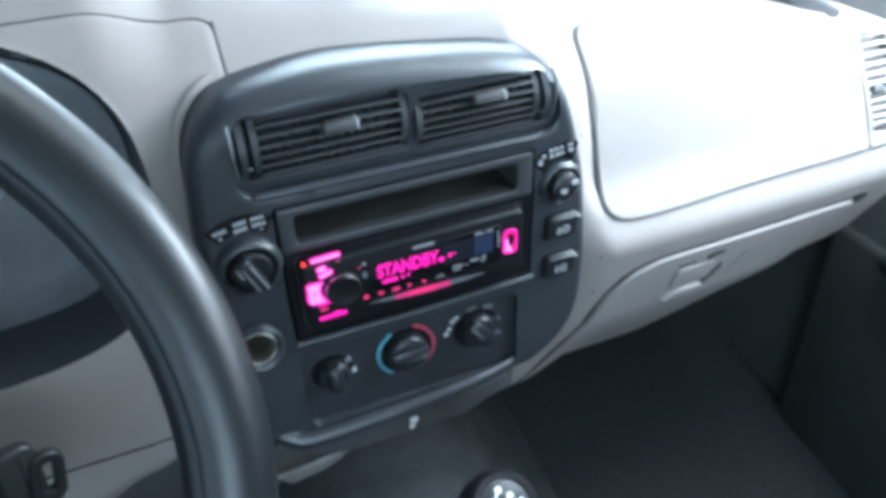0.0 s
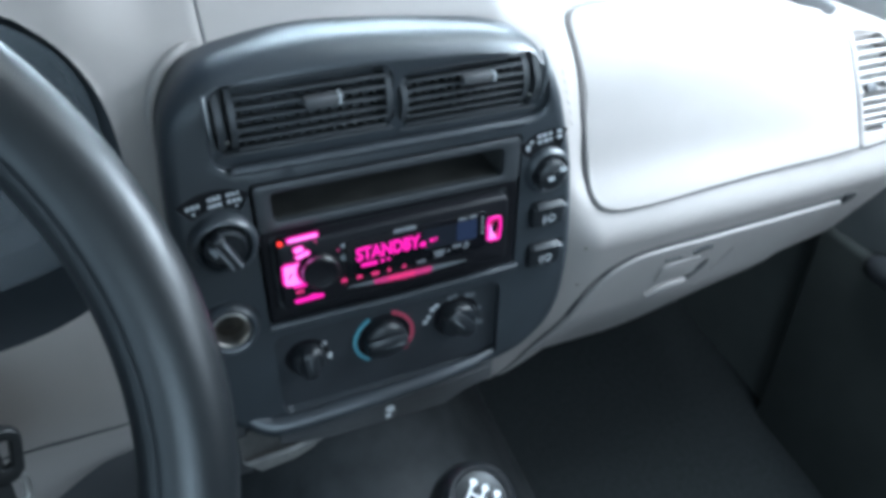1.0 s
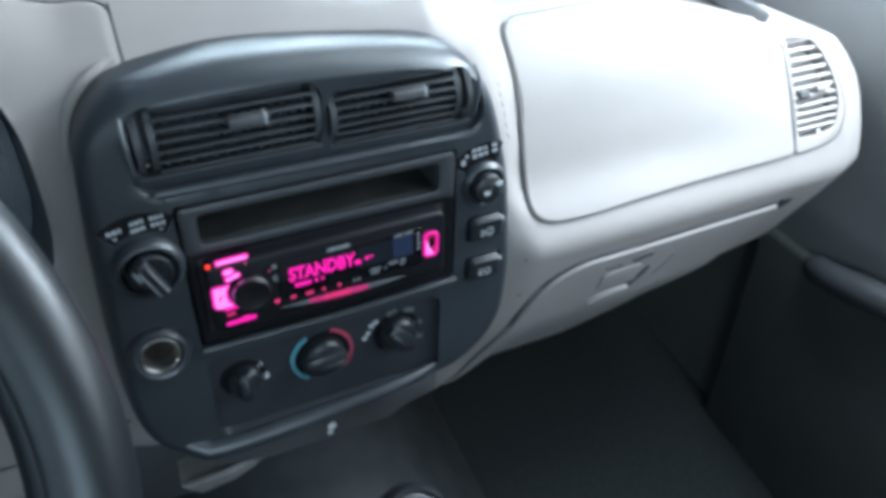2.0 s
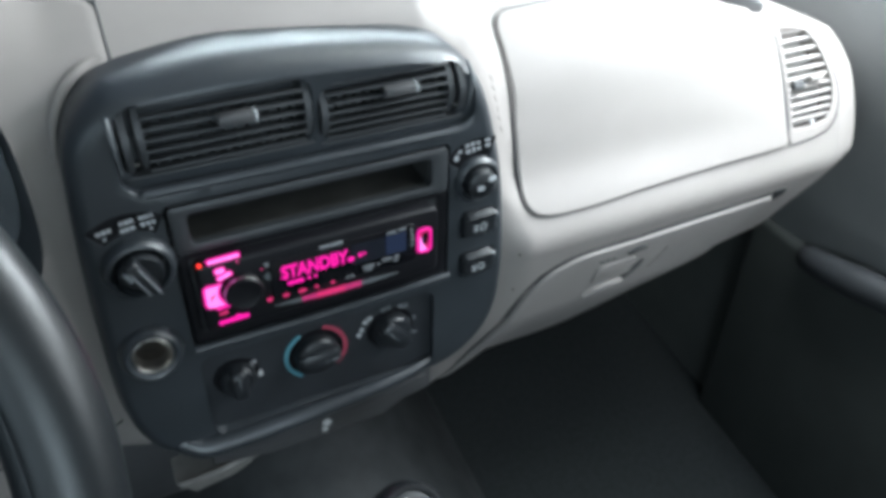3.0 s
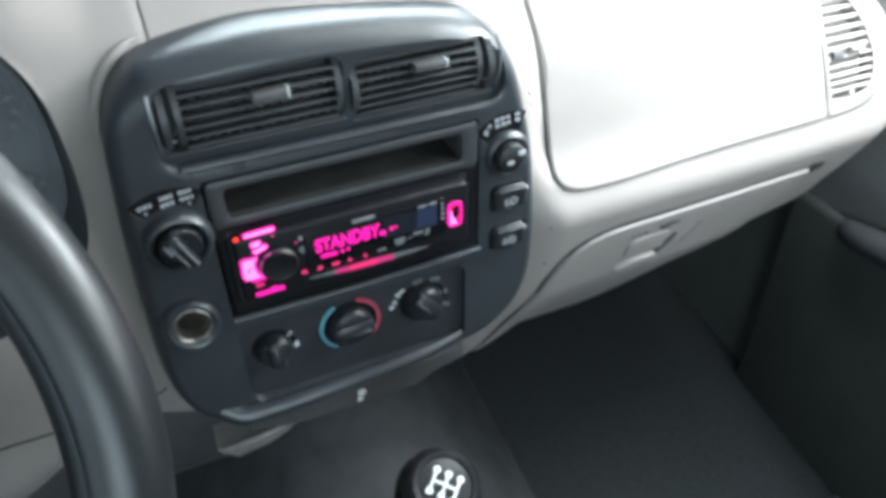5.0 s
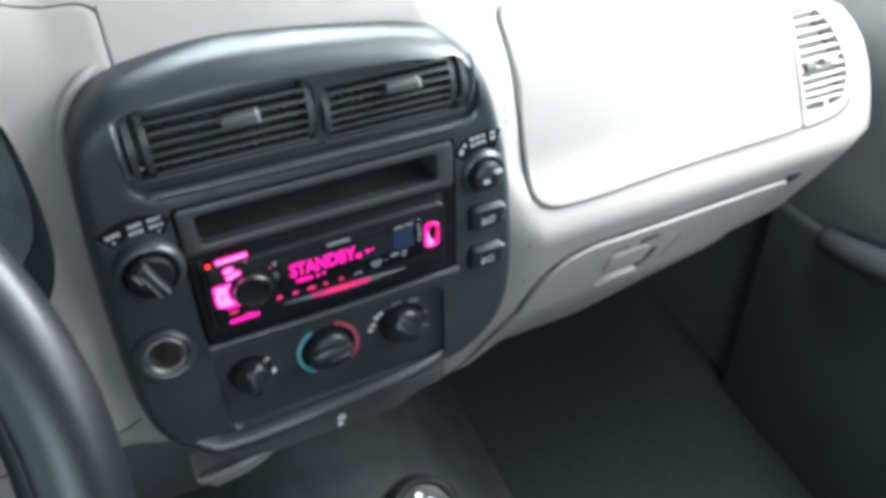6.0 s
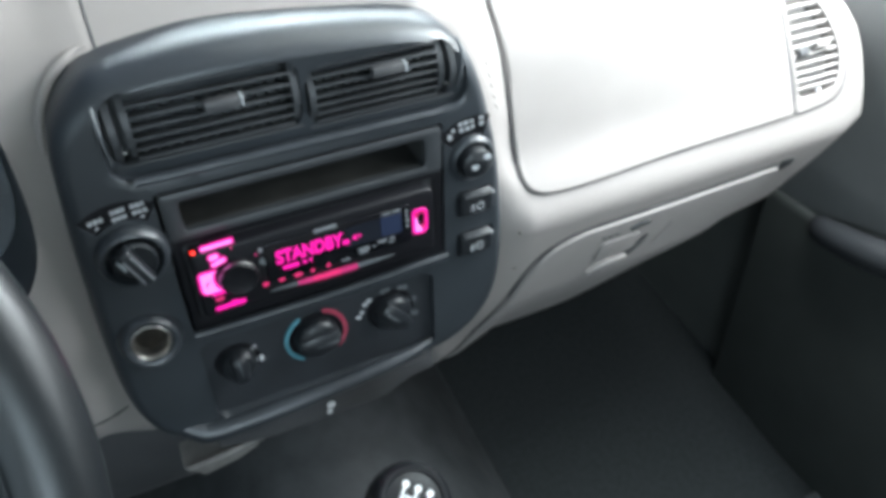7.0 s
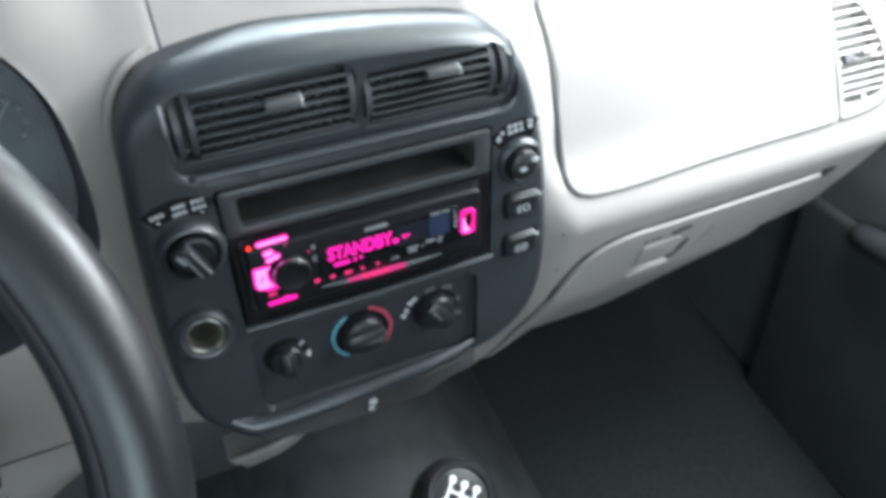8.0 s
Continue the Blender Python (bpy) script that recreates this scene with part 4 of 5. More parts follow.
knob = part("volume_knob", lathe([(0.0130, 0.0), (0.0130, 0.0055), (0.0126, 0.0075), (0.0116, 0.0085), (0.0105, 0.0080), (0.002, 0.0076)], 48, out_of_face(-0.0605, -0.0130, YF)), RADIO_BLACK, radio, "round black volume knob")
part("knob_ring", lathe([(0.0132, 0.0050), (0.0133, 0.0062), (0.0129, 0.0074)], 48, out_of_face(-0.0605, -0.0130, YF), cap=False), STEEL, knob, "thin metal ring")
part("display_text", lettering("STANDBY", 0.0150, pose(-0.0095, YD, -0.0100, 90, 0, 0) @ Matrix.Diagonal((0.72, 1, 1, 1)), 0.0005), PINK, radio, "pink lit display reading STANDBY", smooth=False)
for x0, x1, z, h in ((-0.0300, -0.0180, -0.0192, 0.0026), (-0.0150, -0.0135, -0.0190, 0.0026), (-0.0105, -0.0090, -0.0186, 0.0022), (0.0145, 0.0195, -0.0128, 0.0034), (0.0225, 0.0255, -0.0110, 0.0030), (0.0270, 0.0280, -0.0104, 0.0018)):
    glow_bar("display_bar", x0, z, x1, z, h, PINK, YD)
for x0, x1, h in ((-0.0455, -0.0415, 0.0024), (-0.0340, -0.0300, 0.0022), (-0.0230, -0.0172, 0.0024), (-0.0102, -0.0088, 0.0026), (0.0015, 0.0030, 0.0026)):
    glow_bar("preset_mark", x0, -0.0290, x1, -0.0288, h, PINK_DIM, YD)
for x0, x1, z, h in ((0.0130, 0.0142, -0.0284, 0.0022), (0.0155, 0.0185, -0.0282, 0.0020), (0.0255, 0.0345, -0.0232, 0.0018), (0.0262, 0.0330, -0.0262, 0.0016), (0.0372, 0.0384, -0.0240, 0.0016), (0.0405, 0.0480, -0.0215, 0.0018),
                     (0.0500, 0.0540, -0.0212, 0.0018), (0.0495, 0.0530, -0.0244, 0.0016), (0.0450, 0.0520, 0.0012, 0.0014), (0.0535, 0.0600, 0.0014, 0.0014), (-0.0432, -0.0420, 0.0012, 0.0030)):
    glow_bar("printed_mark", x0, z, x1, z, h, PRINT_GLINT_MID, YD)
glow_bar("maker_mark", -0.0050, 0.0036, 0.0120, 0.0036, 0.0024, PRINT_GLINT_MID, YD)
for z, w in ((-0.0015, 0.0020), (-0.0056, 0.0024), (-0.0100, 0.0030), (-0.0144, 0.0024)):
    glow_bar("printed_mark", 0.0632, z, 0.0632 + w, z, 0.0022, PRINT_GLINT_MID, YD)


def strip(x0, x1, mat, label=""):
    """A stretch of the lens-shaped bevel along the foot of the face, its sheen painted on."""
    def half(x):
        return 0.0030 * (1 - ((x - 0.0060) / 0.0480) ** 2)
    xs = [x0 + (x1 - x0) * k / 6 for k in range(7)]
    mid = [-0.0372 - 0.012 * x for x in xs]
    ring = [(x, m + half(x) * 0.6) for x, m in zip(xs, mid)] + [(x, m - half(x)) for x, m in zip(xs[::-1], mid[::-1])]
    part("bevel_sheen", slab(ring, YF - 0.0008, YF + 0.0006), mat, radio, label)


# Glowing and pale slabs paint reflected pink light; the bevel is no lamp.
strip(-0.0410, -0.0210, PRINT_SHEEN_FAINT, "grey end of the bevel, painting its sheen")
strip(-0.0210, -0.0100, PINK_FAINT)
strip(-0.0100, 0.0110, PINK_DIM, "glowing pink stretch painting reflected light on the bevel")
strip(0.0110, 0.0240, PINK_FAINT)
strip(0.0240, 0.0530, PRINT_SHEEN_FAINT, "grey end of the bevel, painting its sheen")
ring_o, ring_i = rounded(0.0690, 0.0810, -0.0255, -0.0035, 0.0040), rounded(0.0706, 0.0794, -0.0237, -0.0053, 0.0030)
part("call_button", frame_ring(ring_o, ring_i, YF - 0.0010, YF + 0.001, 0.0004), PINK, radio, "pink lit call button")
part("call_centre", slab(ring_i, YF - 0.0004, YF + 0.001), glow("dark_pink_acrylic", (1.0, 0.03, 0.22), 0.22), radio)
part("call_glow", slab([(0.0712, -0.0228), (0.0772, -0.0232), (0.0752, -0.0195), (0.0732, -0.0165), (0.0722, -0.0110), (0.0712, -0.0110)], YF - 0.0011, YF - 0.0003), PINK_HOT, radio)
part("call_mark", moved(slab([(0.0026 * math.cos(radians(a)), 0.0052 * math.sin(radians(a))) for a in range(0, 360, 20)], -0.0004, 0.0004), pose(0.0755, YF - 0.0007, -0.0125, 0, 8, 0)), GLOSS, radio, "dark oval in the call button")
# Bluish reflection on the display, put in as two glowing slabs.
part("sheen_field", slab(rounded(0.0180, 0.0435, -0.0185, -0.0015, 0.0008), YD - 0.0001, YD + 0.0008), BLUE_SHEEN_FAINT, radio, "faintly glowing patch painting the edge of a reflection")
part("sheen_corner", slab(rounded(0.0440, 0.0600, -0.0180, -0.0010, 0.0008), YD - 0.0002, YD + 0.0008), BLUE_SHEEN, radio, "bluish glowing patch painting a window's reflection")


# ---------------------------------------------------------------- headlight switch, socket and buttons
def label_block(parent, x, z, w, h, y=0.0020, mat=PRINT_DIM):
    part("symbol", slab(rounded(x - w / 2, x + w / 2, z - h / 2, z + h / 2, min(w, h) * 0.3, 4), y - 0.0003, y + 0.0006), mat, parent)


headlight = thing("rotary_switch", "black rotary selector switch with white printed legends", "switch")
part("label_plate", slab(SWITCH_PLATE, 0.0018, 0.004), RADIO_BLACK, headlight)
for x, z, w, h in ((-0.1375, 0.0452, 0.0028, 0.0036), (-0.1340, 0.0458, 0.0030, 0.0036), (-0.1308, 0.0464, 0.0022, 0.0036),
                   (-0.1232, 0.0492, 0.0026, 0.0034), (-0.1200, 0.0496, 0.0030, 0.0034), (-0.1170, 0.0500, 0.0022, 0.0034),
                   (-0.1236, 0.0440, 0.0024, 0.0034), (-0.1206, 0.0444, 0.0028, 0.0034), (-0.1172, 0.0448, 0.0030, 0.0034),
                   (-0.1112, 0.0505, 0.0026, 0.0034), (-0.1080, 0.0507, 0.0030, 0.0034), (-0.1050, 0.0509, 0.0020, 0.0034),
                   (-0.1110, 0.0455, 0.0026, 0.0034), (-0.1078, 0.0457, 0.0026, 0.0034), (-0.1046, 0.0459, 0.0026, 0.0034),
                   (-0.1345, 0.0408, 0.0022, 0.0022), (-0.1188, 0.0402, 0.0022, 0.0020), (-0.1068, 0.0414, 0.0022, 0.0022)):
    label_block(headlight, x, z, w, h * 0.88, 0.0017)
AT = out_of_face(*SWITCH) @ Matrix.Diagonal((0.86, 0.86, 1, 1))
part("collar", lathe([(0.0272, -0.002), (0.0268, 0.0016), (0.0256, 0.0052), (0.0236, 0.0078), (0.0214, 0.0084), (0.0198, 0.0068), (0.0192, -0.004)], 56, AT, cap=False), CHARCOAL, headlight, "raised flared collar")
part("well", lathe([(0.0192, -0.0045), (0.0188, -0.0030), (0.002, -0.0030)], 40, AT), DARK, headlight, "dark gap round the knob")
dial = part("knob", lathe([(0.0172, -0.003), (0.0168, 0.0085), (0.0158, 0.0105), (0.0146, 0.0108), (0.0138, 0.0094), (0.002, 0.0090)], 52, AT), BUTTON, headlight, "round knob with a raised edge")
TURN = AT @ pose(0, 0, 0, 0, 0, 24)
bar = moved(box((0, 0, 0.0115), (0.0105, 0.0345, 0.0120), 0.0028, 3), TURN)
grip = part("grip", bar, BUTTON, dial, "raised grip bar")
# Two pale strips paint the highlights along the grip's edges.
part("grip_glint", moved(box((0.0034, -0.0020, 0.0174), (0.0018, 0.0270, 0.0010), 0.0004, 2), TURN), PRINT_GLINT_MID, grip, "pale strip painting the lit grip edge")
part("grip_glint", moved(box((-0.0030, -0.0010, 0.0174), (0.0014, 0.0260, 0.0010), 0.0004, 2), TURN), PRINT_GLINT_MID, grip, "pale strip painting the lit grip edge")
part("mark", moved(box((-0.0080, 0.0052, 0.0112), (0.0028, 0.0100, 0.0036), 0.0008, 2), TURN), PRINT_DIM, dial, "pale pointer mark")

socket = thing("power_socket", "open round cigarette lighter socket with a metal rim", "socket")
SOCKET = out_of_face(-0.1265, -0.0545) @ pose(0, 0, 0, -10, 0, 0) @ Matrix.Diagonal((0.84, 0.84, 1, 1))
part("collar", lathe([(0.0262, -0.006), (0.0258, 0.0010), (0.0246, 0.0055), (0.0226, 0.0090), (0.0202, 0.0104), (0.0178, 0.0096), (0.0160, 0.0066), (0.0152, -0.002), (0.0150, -0.008)], 48, SOCKET, cap=False), CHARCOAL, socket, "rounded plastic collar")
part("metal_rim", lathe([(0.0163, 0.0066), (0.0158, 0.0082), (0.0150, 0.0086), (0.0142, 0.0076), (0.0136, 0.0040), (0.0132, -0.014)], 48, SOCKET, cap=False), material("worn_chrome", (0.80, 0.78, 0.74), 0.36, metal=1.0, blotch=0.2, blotch_size=90), socket, "bright metal rim")
part("barrel", lathe([(0.0128, -0.004), (0.0124, -0.034)], 40, SOCKET, cap=False), material("tarnished_barrel", (0.50, 0.46, 0.40), 0.48, metal=0.8, blotch=0.4, blotch_size=120), socket, "dark tarnished barrel")
part("bottom", lathe([(0.0126, -0.035), (0.0126, -0.033)], 32, SOCKET), DARK, socket)

wiper = thing("round_switch", "round black switch with white symbols above it", "switch")
part("label_plate", slab(TURNER_PLATE, 0.0018, 0.004), RADIO_BLACK, wiper)
for x, z, w, h in ((0.1065, 0.0405, 0.0034, 0.0055), (0.1092, 0.0452, 0.0030, 0.0030), (0.1150, 0.0490, 0.0040, 0.0036), (0.1195, 0.0495, 0.0036, 0.0036), (0.1240, 0.0498, 0.0036, 0.0034),
                   (0.1158, 0.0440, 0.0040, 0.0038), (0.1205, 0.0446, 0.0040, 0.0038), (0.1248, 0.0450, 0.0028, 0.0034), (0.1318, 0.0505, 0.0050, 0.0028), (0.1322, 0.0460, 0.0046, 0.0036)):
    label_block(wiper, x, z, w * 0.9, h * 0.85, 0.0017)
part("collar", lathe([(0.0190, -0.002), (0.0187, 0.0006), (0.0172, 0.0030), (0.0156, 0.0040), (0.0144, 0.0034), (0.0140, -0.004)], 44, out_of_face(*TURNER), cap=False), CHARCOAL, wiper, "raised collar")
part("well", lathe([(0.0142, -0.0045), (0.0138, -0.0030), (0.002, -0.0030)], 40, out_of_face(*TURNER)), DARK, wiper)
turner = part("knob", lathe([(0.0124, -0.0030), (0.0121, 0.0066), (0.0112, 0.0092), (0.0085, 0.0108), (0.002, 0.0112)], 40, out_of_face(0.1235, 0.0195)), BUTTON, wiper)
part("cap", slab(rounded(0.1195, 0.1310, 0.0150, 0.0255, 0.0045), -0.0122, -0.0090, 0.0010), BUTTON, turner)
for x, z, w, h in ((0.1205, 0.0190, 0.0055, 0.0040), (0.1300, 0.0255, 0.0060, 0.0040), (0.1310, 0.0050, 0.0060, 0.0055)):
    label_block(wiper, x, z, w, h, -0.0121 if z > 0.01 else -0.0004, PRINT_DIM)


def push_button(label, z):
    b = thing("push_button", label, "switch", "push buttons")
    part("key", slab(rounded(0.1115, 0.1412, z - 0.0108, z + 0.0108, 0.0055), -0.0050, 0.006, 0.0034), BUTTON, b)
    part("ridge", slab(rounded(0.1140, 0.1395, z + 0.0055, z + 0.0098, 0.0021), -0.0075, -0.004, 0.0016), BUTTON, b)
    part("lamp", slab(rounded(0.1372, 0.1402, z + 0.0062, z + 0.0096, 0.0015), -0.0079, -0.004, 0.0008), PRINT_GLINT_MID, b, "pale indicator end")
    for k in range(3):
        part("symbol", slab(rounded(0.1205, 0.1242, z - 0.0058 + 0.0024 * k, z - 0.0046 + 0.0024 * k, 0.0005), -0.0053, -0.004), PRINT_DIM, b)
    part("symbol", frame_ring(rounded(0.1256, 0.1318, z - 0.0060, z + 0.0012, 0.0028), rounded(0.1268, 0.1306, z - 0.0048, z, 0.0018), -0.0053, -0.004, 0.0002), PRINT_DIM, b)


push_button("black push button with a pale symbol", -0.0195)
push_button("black push button with a pale symbol", -0.0582)


# ---------------------------------------------------------------- heater controls
heater = thing("heater_controls", "black heater control plate with three rotary knobs", "controls")
YC = 0.0060


def heater_knob(name, x, z, r, turn, label):
    at = out_of_face(x, z, YC)
    part("well", lathe([(r * 1.22, 0.0), (r * 1.20, 0.0007), (r * 1.02, 0.0004), (0.002, 0.0003)], 44, at), RADIO_BLACK, heater, "dark dish under the knob")
    k = part(name, lathe([(r, 0), (r * 0.98, 0.0050), (r * 0.92, 0.0080), (r * 0.78, 0.0098), (0.002, 0.0104)], 44, at), BUTTON, heater, label)
    # a full-width grip, thick in the middle and rounded over
    rows = []
    for i in range(13):
        a = math.pi * i / 12
        v = -math.cos(a) * r * 0.96
        w = r * (0.30 + 0.22 * math.sin(a))
        top = 0.0105 + 0.0052 * math.sin(a) ** 0.6
        rows.append([(-w, v, 0.006), (-w * 0.92, v, top * 0.86), (-w * 0.55, v, top), (w * 0.55, v, top), (w * 0.92, v, top * 0.86), (w, v, 0.006)])
    part("grip", moved(grid(rows, closed_v=True, cap=True), at @ pose(0, 0, 0, 0, 0, -turn)), BUTTON, k)
    part("pointer", moved(box((0, r * 0.30, 0.0153), (0.0013, r * 0.95, 0.0008), 0.0003, 2), at @ pose(0, 0, 0, 0, 0, -turn)), PRINT_SHEEN_FAINT, k, "worn pointer line")
    return k


heater_knob("fan_knob", -0.0740, -0.1090, 0.0142, -2, "black fan speed knob")
temperature = heater_knob("temperature_knob", -0.0110, -0.1085, 0.0180, 87, "black temperature knob")
part("pointer_dot", lathe([(0.0013, 0.0), (0.0011, 0.0008)], 14, out_of_face(0.0048, -0.1055, YC - 0.0118)), PRINT, temperature, "white pointer dot")
heater_knob("mode_knob", 0.0525, -0.1080, 0.0165, -38, "black air direction knob")


def arc(x, z, r0, r1, a0, a1, mat, name, label):
    n = 26
    rows = []
    for k in range(n + 1):
        a = radians(a0 + (a1 - a0) * k / n)
        c, s = math.cos(a), math.sin(a)
        rows.append([(x + r0 * c, YC - 0.0012, z + r0 * s), (x + r1 * c, YC - 0.0012, z + r1 * s), (x + r1 * c, YC + 0.0006, z + r1 * s), (x + r0 * c, YC + 0.0006, z + r0 * s)])
    part(name, grid(rows, closed_v=True, cap=True), mat, heater, label)


arc(-0.0110, -0.1090, 0.0228, 0.0258, 118, 238, COLD, "cold_arc", "blue cold arc")
arc(-0.0110, -0.1090, 0.0228, 0.0258, -48, 72, HOT, "hot_arc", "red hot arc")
for x, z, d in ((-0.0570, -0.1135, 0.0052), (-0.0602, -0.1005, 0.0040)):
    label_block(heater, x, z, d, d, YC - 0.0002, PRINT)
for x, z, w, h in ((0.0252, -0.1060, 0.0042, 0.0038), (0.0280, -0.1015, 0.0036, 0.0034), (0.0312, -0.0945, 0.0042, 0.0038), (0.0352, -0.0918, 0.0040, 0.0034)):
    label_block(heater, x, z, w, h, YC - 0.0002, PRINT_DIM)
for x, z, w, h in ((0.0470, -0.0870, 0.0042, 0.0040), (0.0515, -0.0862, 0.0034, 0.0040), (0.0620, -0.0885, 0.0040, 0.0045), (0.0665, -0.0895, 0.0036, 0.0042), (0.0690, -0.1040, 0.0042, 0.0048), (0.0735, -0.1050, 0.0036, 0.0042),
                   (0.0705, -0.1195, 0.0042, 0.0048), (0.0748, -0.1210, 0.0036, 0.0042)):
    label_block(heater, x, z, w, h, YC - 0.0002, PRINT_SHEEN_FAINT)

# ---------------------------------------------------------------- drawer and bracket under the panel
drawer = thing("ashtray_drawer", "dark grey drawer front under the centre panel", "drawer")
prof = [(-0.105, -0.188, -0.206), (-0.06, -0.186, -0.216), (0.00, -0.184, -0.216), (0.045, -0.181, -0.216), (0.066, -0.180, -0.205), (0.092, -0.178, -0.200)]
ring = [(x, t) for x, t, b in prof] + [(x, b) for x, t, b in reversed(prof)]
part("front", slab(ring, 0.012, 0.060, 0.0015), TRAY, drawer)
part("front_step", slab([(x * 0.95, t - 0.004) for x, t, b in prof] + [(x * 0.95, b + 0.010) for x, t, b in reversed(prof)], 0.0095, 0.020, 0.0015), TRAY, drawer)
part("white_mark", lathe([(0.0040, 0.0), (0.0040, 0.0006), (0.0022, 0.0007), (0.0020, 0.0003), (0.0010, 0.0003)], 20, out_of_face(-0.0078, -0.1985, 0.0092)), PRINT, drawer, "small round white pictogram")
part("white_mark", lathe([(0.0027, 0.0), (0.0027, 0.0007), (0.001, 0.0007)], 16, out_of_face(-0.0100, -0.2060, 0.0092)), PRINT, drawer)

bracket = thing("under_dash_bracket", "worn grey plastic bracket under the dashboard", "bracket")
ring = [(-0.138, -0.232), (-0.066, -0.222), (-0.074, -0.237), (-0.094, -0.246), (-0.124, -0.250)]
part("plate", slab(ring, 0.026, 0.060, 0.002), BRACKET, bracket)
part("rib", tube([(-0.134, 0.024, -0.231), (-0.106, 0.022, -0.2275), (-0.068, 0.024, -0.2235)], 0.0035, 10), BRACKET, bracket)
rows = []
for k in range(19):
    x = -0.56 + 0.43 * k / 18
    rows.append(catmull([(x, 0.046, -0.165), (x, 0.050, -0.205), (x, 0.062, -0.250), (x, 0.084, -0.300), (x, 0.115, -0.345), (x, 0.22, -0.36)], 5))
part("lower_trim", grid(rows), TRAY, dashboard, "dark grey trim under the knee panel")
lower = thing("lower_dash_closure", "black panel closing the underside of the dash", "panel")
part("board", span(-0.19, 0.12, 0.062, 0.30, -0.235, -0.19, 0.01), DARK, lower)


# ---------------------------------------------------------------- steering wheel
WC = Vector((-0.3412, -0.2254, 0.1102))
WA = 0.530
WHEEL = DASH @ Matrix.Translation(WC) @ Matrix.Rotation(-WA, 4, "X")
wheel = thing("steering_wheel", "black vinyl steering wheel with a thick padded rim", "steering wheel", m=WHEEL)
N, M, R, r = 160, 72, 0.184, 0.0168
rows = []
for i in range(N):
    a = 2 * math.pi * i / N
    row = []
    for k in range(M):
        b = 2 * math.pi * k / M
        rr = r * (1 + 0.05 * math.cos(2 * b))
        for seam, deep in ((3.98, 0.0006), (2.5, 0.0003)):
            rr -= deep * math.exp(-((b - seam) / 0.09) ** 2)
        q = R + rr * math.cos(b)
        row.append((q * math.cos(a), rr * 1.06 * math.sin(b), q * math.sin(a)))
    rows.append(row)
part("rim", grid(rows, closed_u=True, closed_v=True), LEATHER, wheel, "padded grained rim")
sq, sy = R + (r - 0.0009) * math.cos(3.98), (r - 0.0009) * 1.06 * math.sin(3.98)
part("rim_seam", tube([(sq * math.cos(2 * math.pi * i / 120), sy, sq * math.sin(2 * math.pi * i / 120)) for i in range(120)], 0.0007, 8, closed=True), DARK, wheel, "dark stitched seam along the rim")
part("hub", lathe([(0.075, -0.03), (0.078, 0.0), (0.070, 0.018), (0.045, 0.028), (0.002, 0.030)], 40, pose(0, 0.03, 0, 90, 0, 0)), LEATHER, wheel, "padded centre boss")
for a in (205, 240, 300, 160):
    d = Vector((math.cos(radians(a)), 0, math.sin(radians(a))))
    part("spoke", tube([d * 0.06 + Vector((0, 0.02, 0)), d * 0.11 + Vector((0, 0.015, 0)), d * 0.177], 0.013, 12), LEATHER, wheel)

column = thing("steering_column", "dark plastic steering column shroud with the ignition lock", "steering column", m=WHEEL)
part("shroud", lathe([(0.045, -0.24), (0.058, -0.16), (0.062, -0.08), (0.055, -0.045), (0.03, -0.04)], 32, pose(0, 0.0, -0.015, 90, 0, 0)), CHARCOAL, column)

# ignition lock, key and ring: on the shroud's lower passenger side
IGN = Vector((-0.299, -0.050, -0.060))
lock_m = DASH @ Matrix.Translation(IGN) @ pose(0, 0, 0, 60, 0, 35)
lock = thing("ignition_lock", "black ignition lock on the steering column", "ignition", m=lock_m)
part("barrel", lathe([(0.016, -0.06), (0.016, 0.004), (0.014, 0.007), (0.009, 0.008), (0.002, 0.006)], 32), DARK, lock)
key = thing("ignition_key", "black-headed key in the ignition with a chrome ring", "key", m=DASH @ Matrix.Translation(IGN + Vector((0.030, -0.018, 0.011))) @ pose(0, 0, 0, 0, 12, 20))
part("head", frame_ring(rounded(-0.0105, 0.0105, -0.026, 0.016, 0.0100), rounded(-0.0026, 0.0036, -0.014, 0.008, 0.0030), -0.0025, 0.0025, 0.001), material("key_head_rubber", (0.008, 0.009, 0.010), 0.5, blotch=0.3, blotch_size=60), key)
part("ring", tube([(-0.002 + 0.0125 * math.cos(radians(12 * k)), -0.002 + 0.004 * math.sin(radians(12 * k)), -0.033 + 0.0165 * math.sin(radians(12 * k))) for k in range(30)], 0.0022, 8, closed=True), material("bright_ring_steel", (0.85, 0.85, 0.84), 0.28, metal=1.0, blotch=0.1), key, "chrome split ring")
fob = thing("key_fob", "second black key hanging on the same ring", "key", m=DASH @ Matrix.Translation(IGN + Vector((0.016, -0.020, 0.014))) @ pose(0, 0, 0, 0, 4, 28))
part("head", slab(rounded(-0.0125, 0.0125, -0.062, 0.024, 0.009), -0.004, 0.004, 0.002), material("fob_rubber", (0.010, 0.011, 0.012), 0.5, blotch=0.3, blotch_size=60), fob)
part("blade_edge", tube([(0.0030, -0.0045, 0.018), (0.0035, -0.0045, -0.004), (0.0030, -0.0045, -0.030)], 0.0006, 8), STEEL, fob, "thin bright edge")

# ---------------------------------------------------------------- gear lever and tunnel
KNOB = Vector((-0.002, -0.155, -0.1285))
lever = thing("gear_lever", "black gear lever with a glossy knob and white shift pattern", "gear lever")
tilt = pose(0, 0, 0, 24, 6, 0)
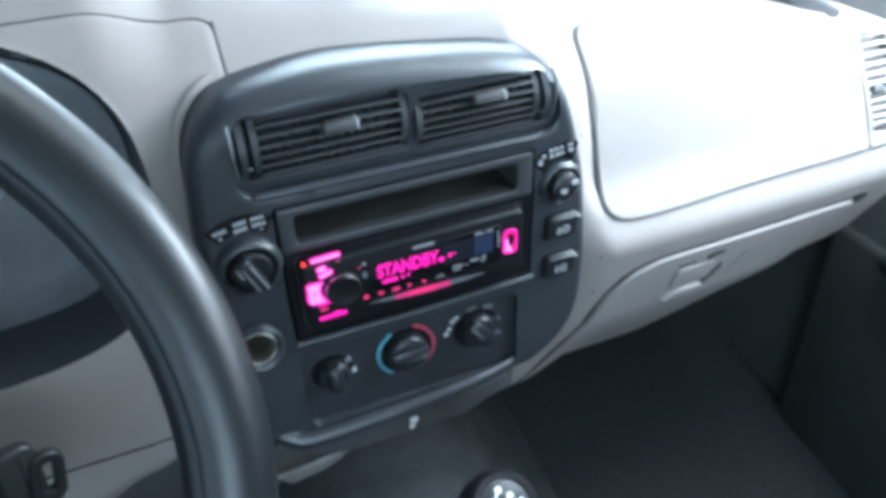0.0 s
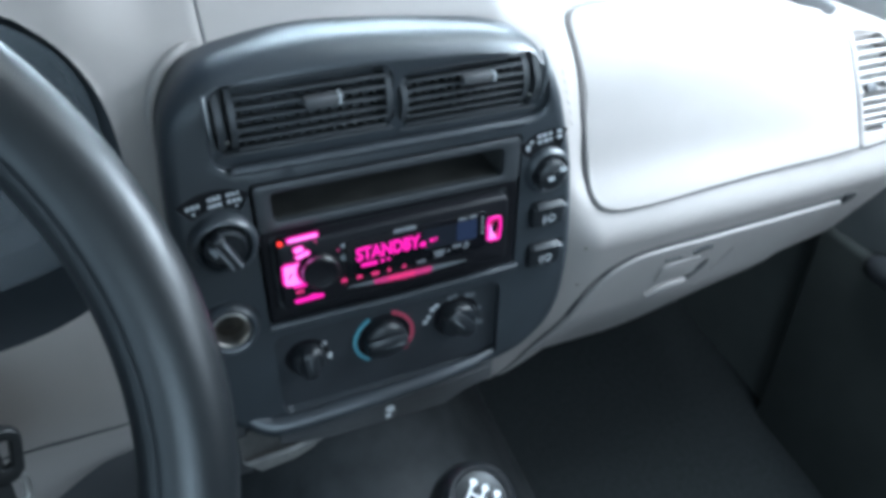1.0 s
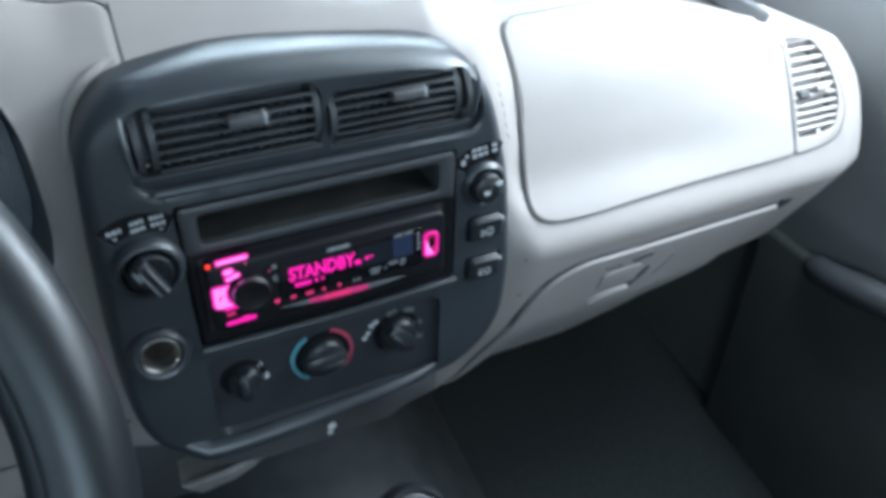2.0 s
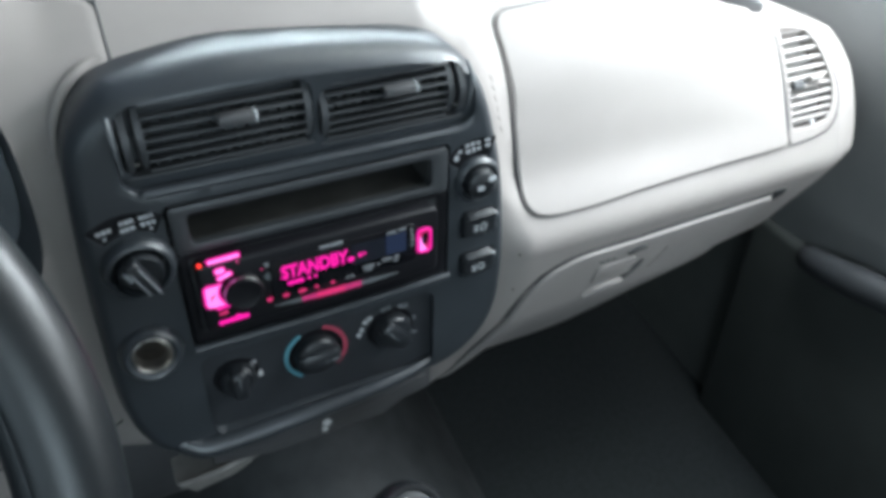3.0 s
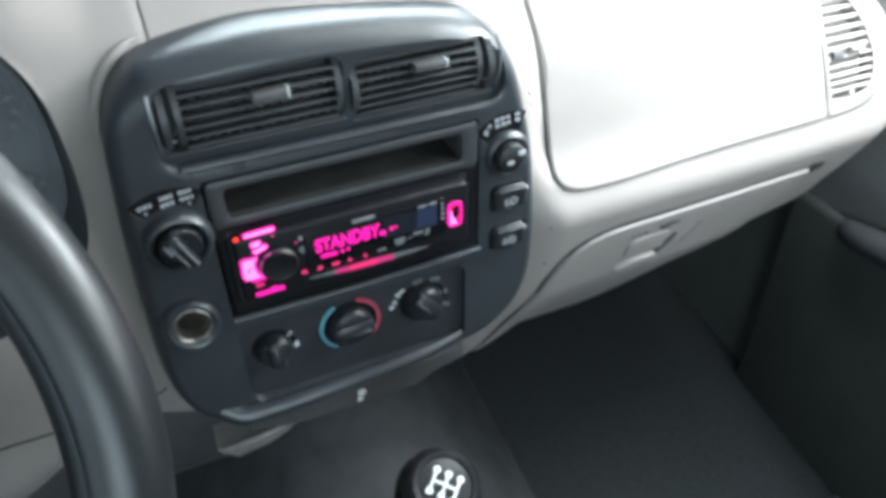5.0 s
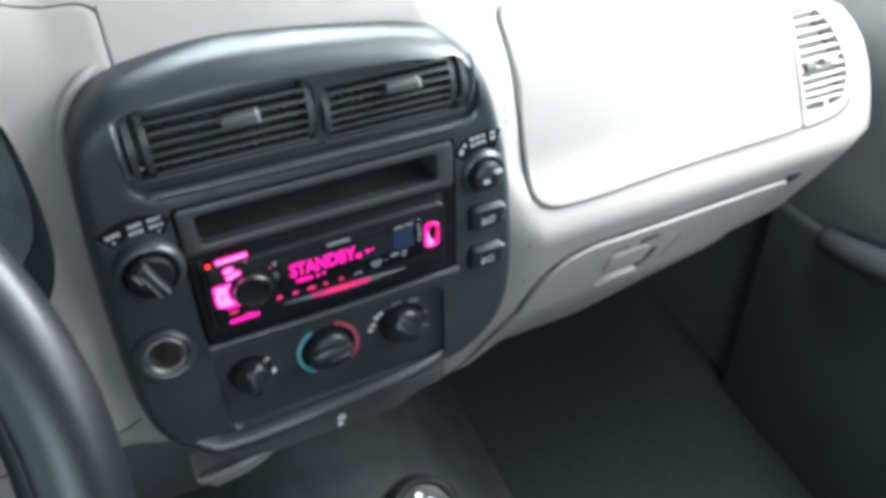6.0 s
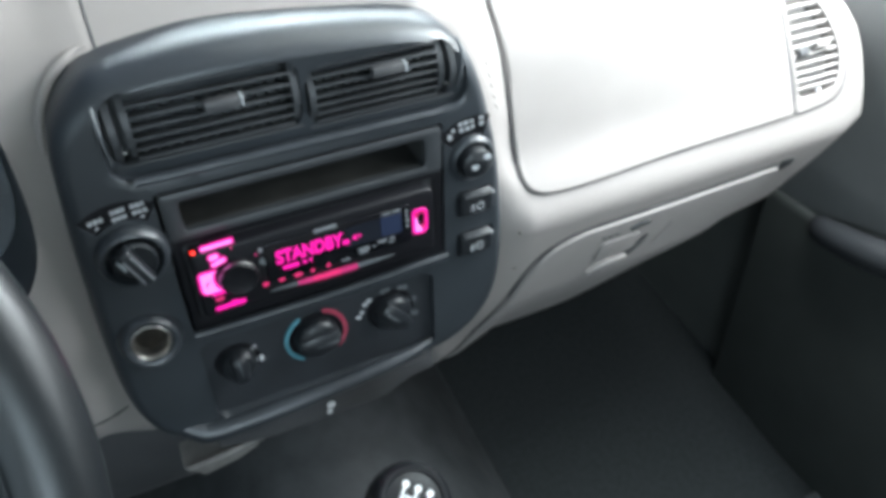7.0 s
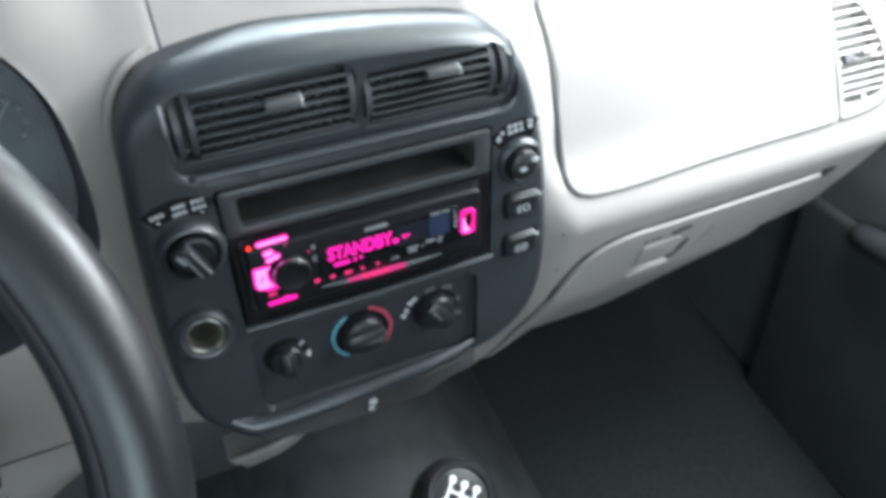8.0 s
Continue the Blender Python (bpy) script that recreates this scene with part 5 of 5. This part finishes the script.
kn = part("knob", lathe([(0.011, -0.050), (0.019, -0.044), (0.0270, -0.024), (0.0297, -0.007), (0.0288, 0.004), (0.0266, 0.0105), (0.0240, 0.0150), (0.0216, 0.0166), (0.0196, 0.0164), (0.0182, 0.0146), (0.010, 0.0152), (0.001, 0.0155)], 56, Matrix.Translation(KNOB) @ tilt),
          material("gloss_black_knob", (0.012, 0.013, 0.015), 0.24, blotch=0.3, blotch_size=60), lever, "glossy black knob")
PAT = Matrix.Translation(KNOB) @ tilt @ pose(0, 0, 0, 0, 0, -40)


def pattern(x0, y0, x1, y1, w):
    a, b = Vector((x0, y0, 0)), Vector((x1, y1, 0))
    d = b - a
    m = PAT @ Matrix.Translation((a + b) / 2 + Vector((0, 0, 0.0156))) @ Matrix.Rotation(math.atan2(d.y, d.x), 4, "Z")
    part("shift_pattern", moved(box((0, 0, 0), (d.length + w, w, 0.0008), 0.0003, 1), m), PRINT, kn, "white shift pattern")


for x in (-0.0086, 0.0, 0.0086):
    pattern(x, -0.0060, x, 0.0060, 0.0019)
pattern(-0.0086, 0, 0.0086, 0, 0.0019)
for x in (-0.0086, 0.0, 0.0086):
    for y in (-0.0076, 0.0076):
        part("shift_mark", moved(lathe([(0.0024, 0), (0.0024, 0.0008)], 14), PAT @ Matrix.Translation((x, y, 0.0153))), PRINT, kn)
part("rod", tube([KNOB + Vector((0, 0.015, -0.035)), (0.01, -0.09, -0.26), (0.01, -0.06, -0.40)], 0.007, 12), STEEL, lever)
part("boot", lathe([(0.062, 0), (0.056, 0.015), (0.048, 0.022), (0.044, 0.036), (0.034, 0.044), (0.030, 0.058), (0.020, 0.066), (0.016, 0.085), (0.008, 0.09)], 32, Matrix.Translation((0.01, -0.06, -0.415))), DARK, lever, "ribbed rubber boot")

rows = []
for i in range(25):
    y = -0.95 + 1.40 * i / 24
    h = 0.17 + 0.10 * max(0, min(1, (y + 0.3) / 0.6)) ** 1.3
    row = []
    for k in range(21):
        a = math.pi * k / 20
        c = math.cos(a)
        row.append((0.0 + 0.235 * c, y, h * (1 - abs(c) ** 2.4) ** 1.5 - 0.004))
    rows.append(row)
setting("floor_tunnel", grid(rows), RUBBER, "dark rubber-covered transmission tunnel", "floor")
setting("sill_plate", box((0.622, -0.62, 0.004), (0.05, 0.9, 0.010), 0.004), RUBBER, "grey plastic door sill plate", "trim")

# ---------------------------------------------------------------- passenger door and footwell
door = thing("door_trim", "dark grey vinyl passenger door trim with a pull handle", "door trim")
rows = []
for k in range(31):
    y = -0.95 + 1.27 * k / 30
    rows.append([(0.640, y, 0.110), (0.628, y, 0.108), (0.617, y, 0.098), (0.612, y, 0.080), (0.610, y, 0.03), (0.612, y, -0.04), (0.618, y, -0.11), (0.622, y, -0.17), (0.626, y, -0.24), (0.640, y, -0.26)])
part("upper_trim", grid(rows, cap=True), DOOR_TOP, door, "upper door trim, painted paler for the light there, rounded at its top")
part("lower_panel", span(0.616, 0.642, -0.95, 0.135, -0.62, -0.235, 0.010, 3), DOOR_LOW, door, "dark lower door panel")
handle = catmull([(0.640, 0.050, -0.250), (0.615, 0.036, -0.240), (0.606, -0.010, -0.228), (0.604, -0.060, -0.216), (0.606, -0.130, -0.205), (0.632, -0.180, -0.200)], 5)
part("pull_handle", tube(handle, lambda t: 0.020 - 0.006 * abs(2 * t - 1), 14), DARK, door, "black pull handle")
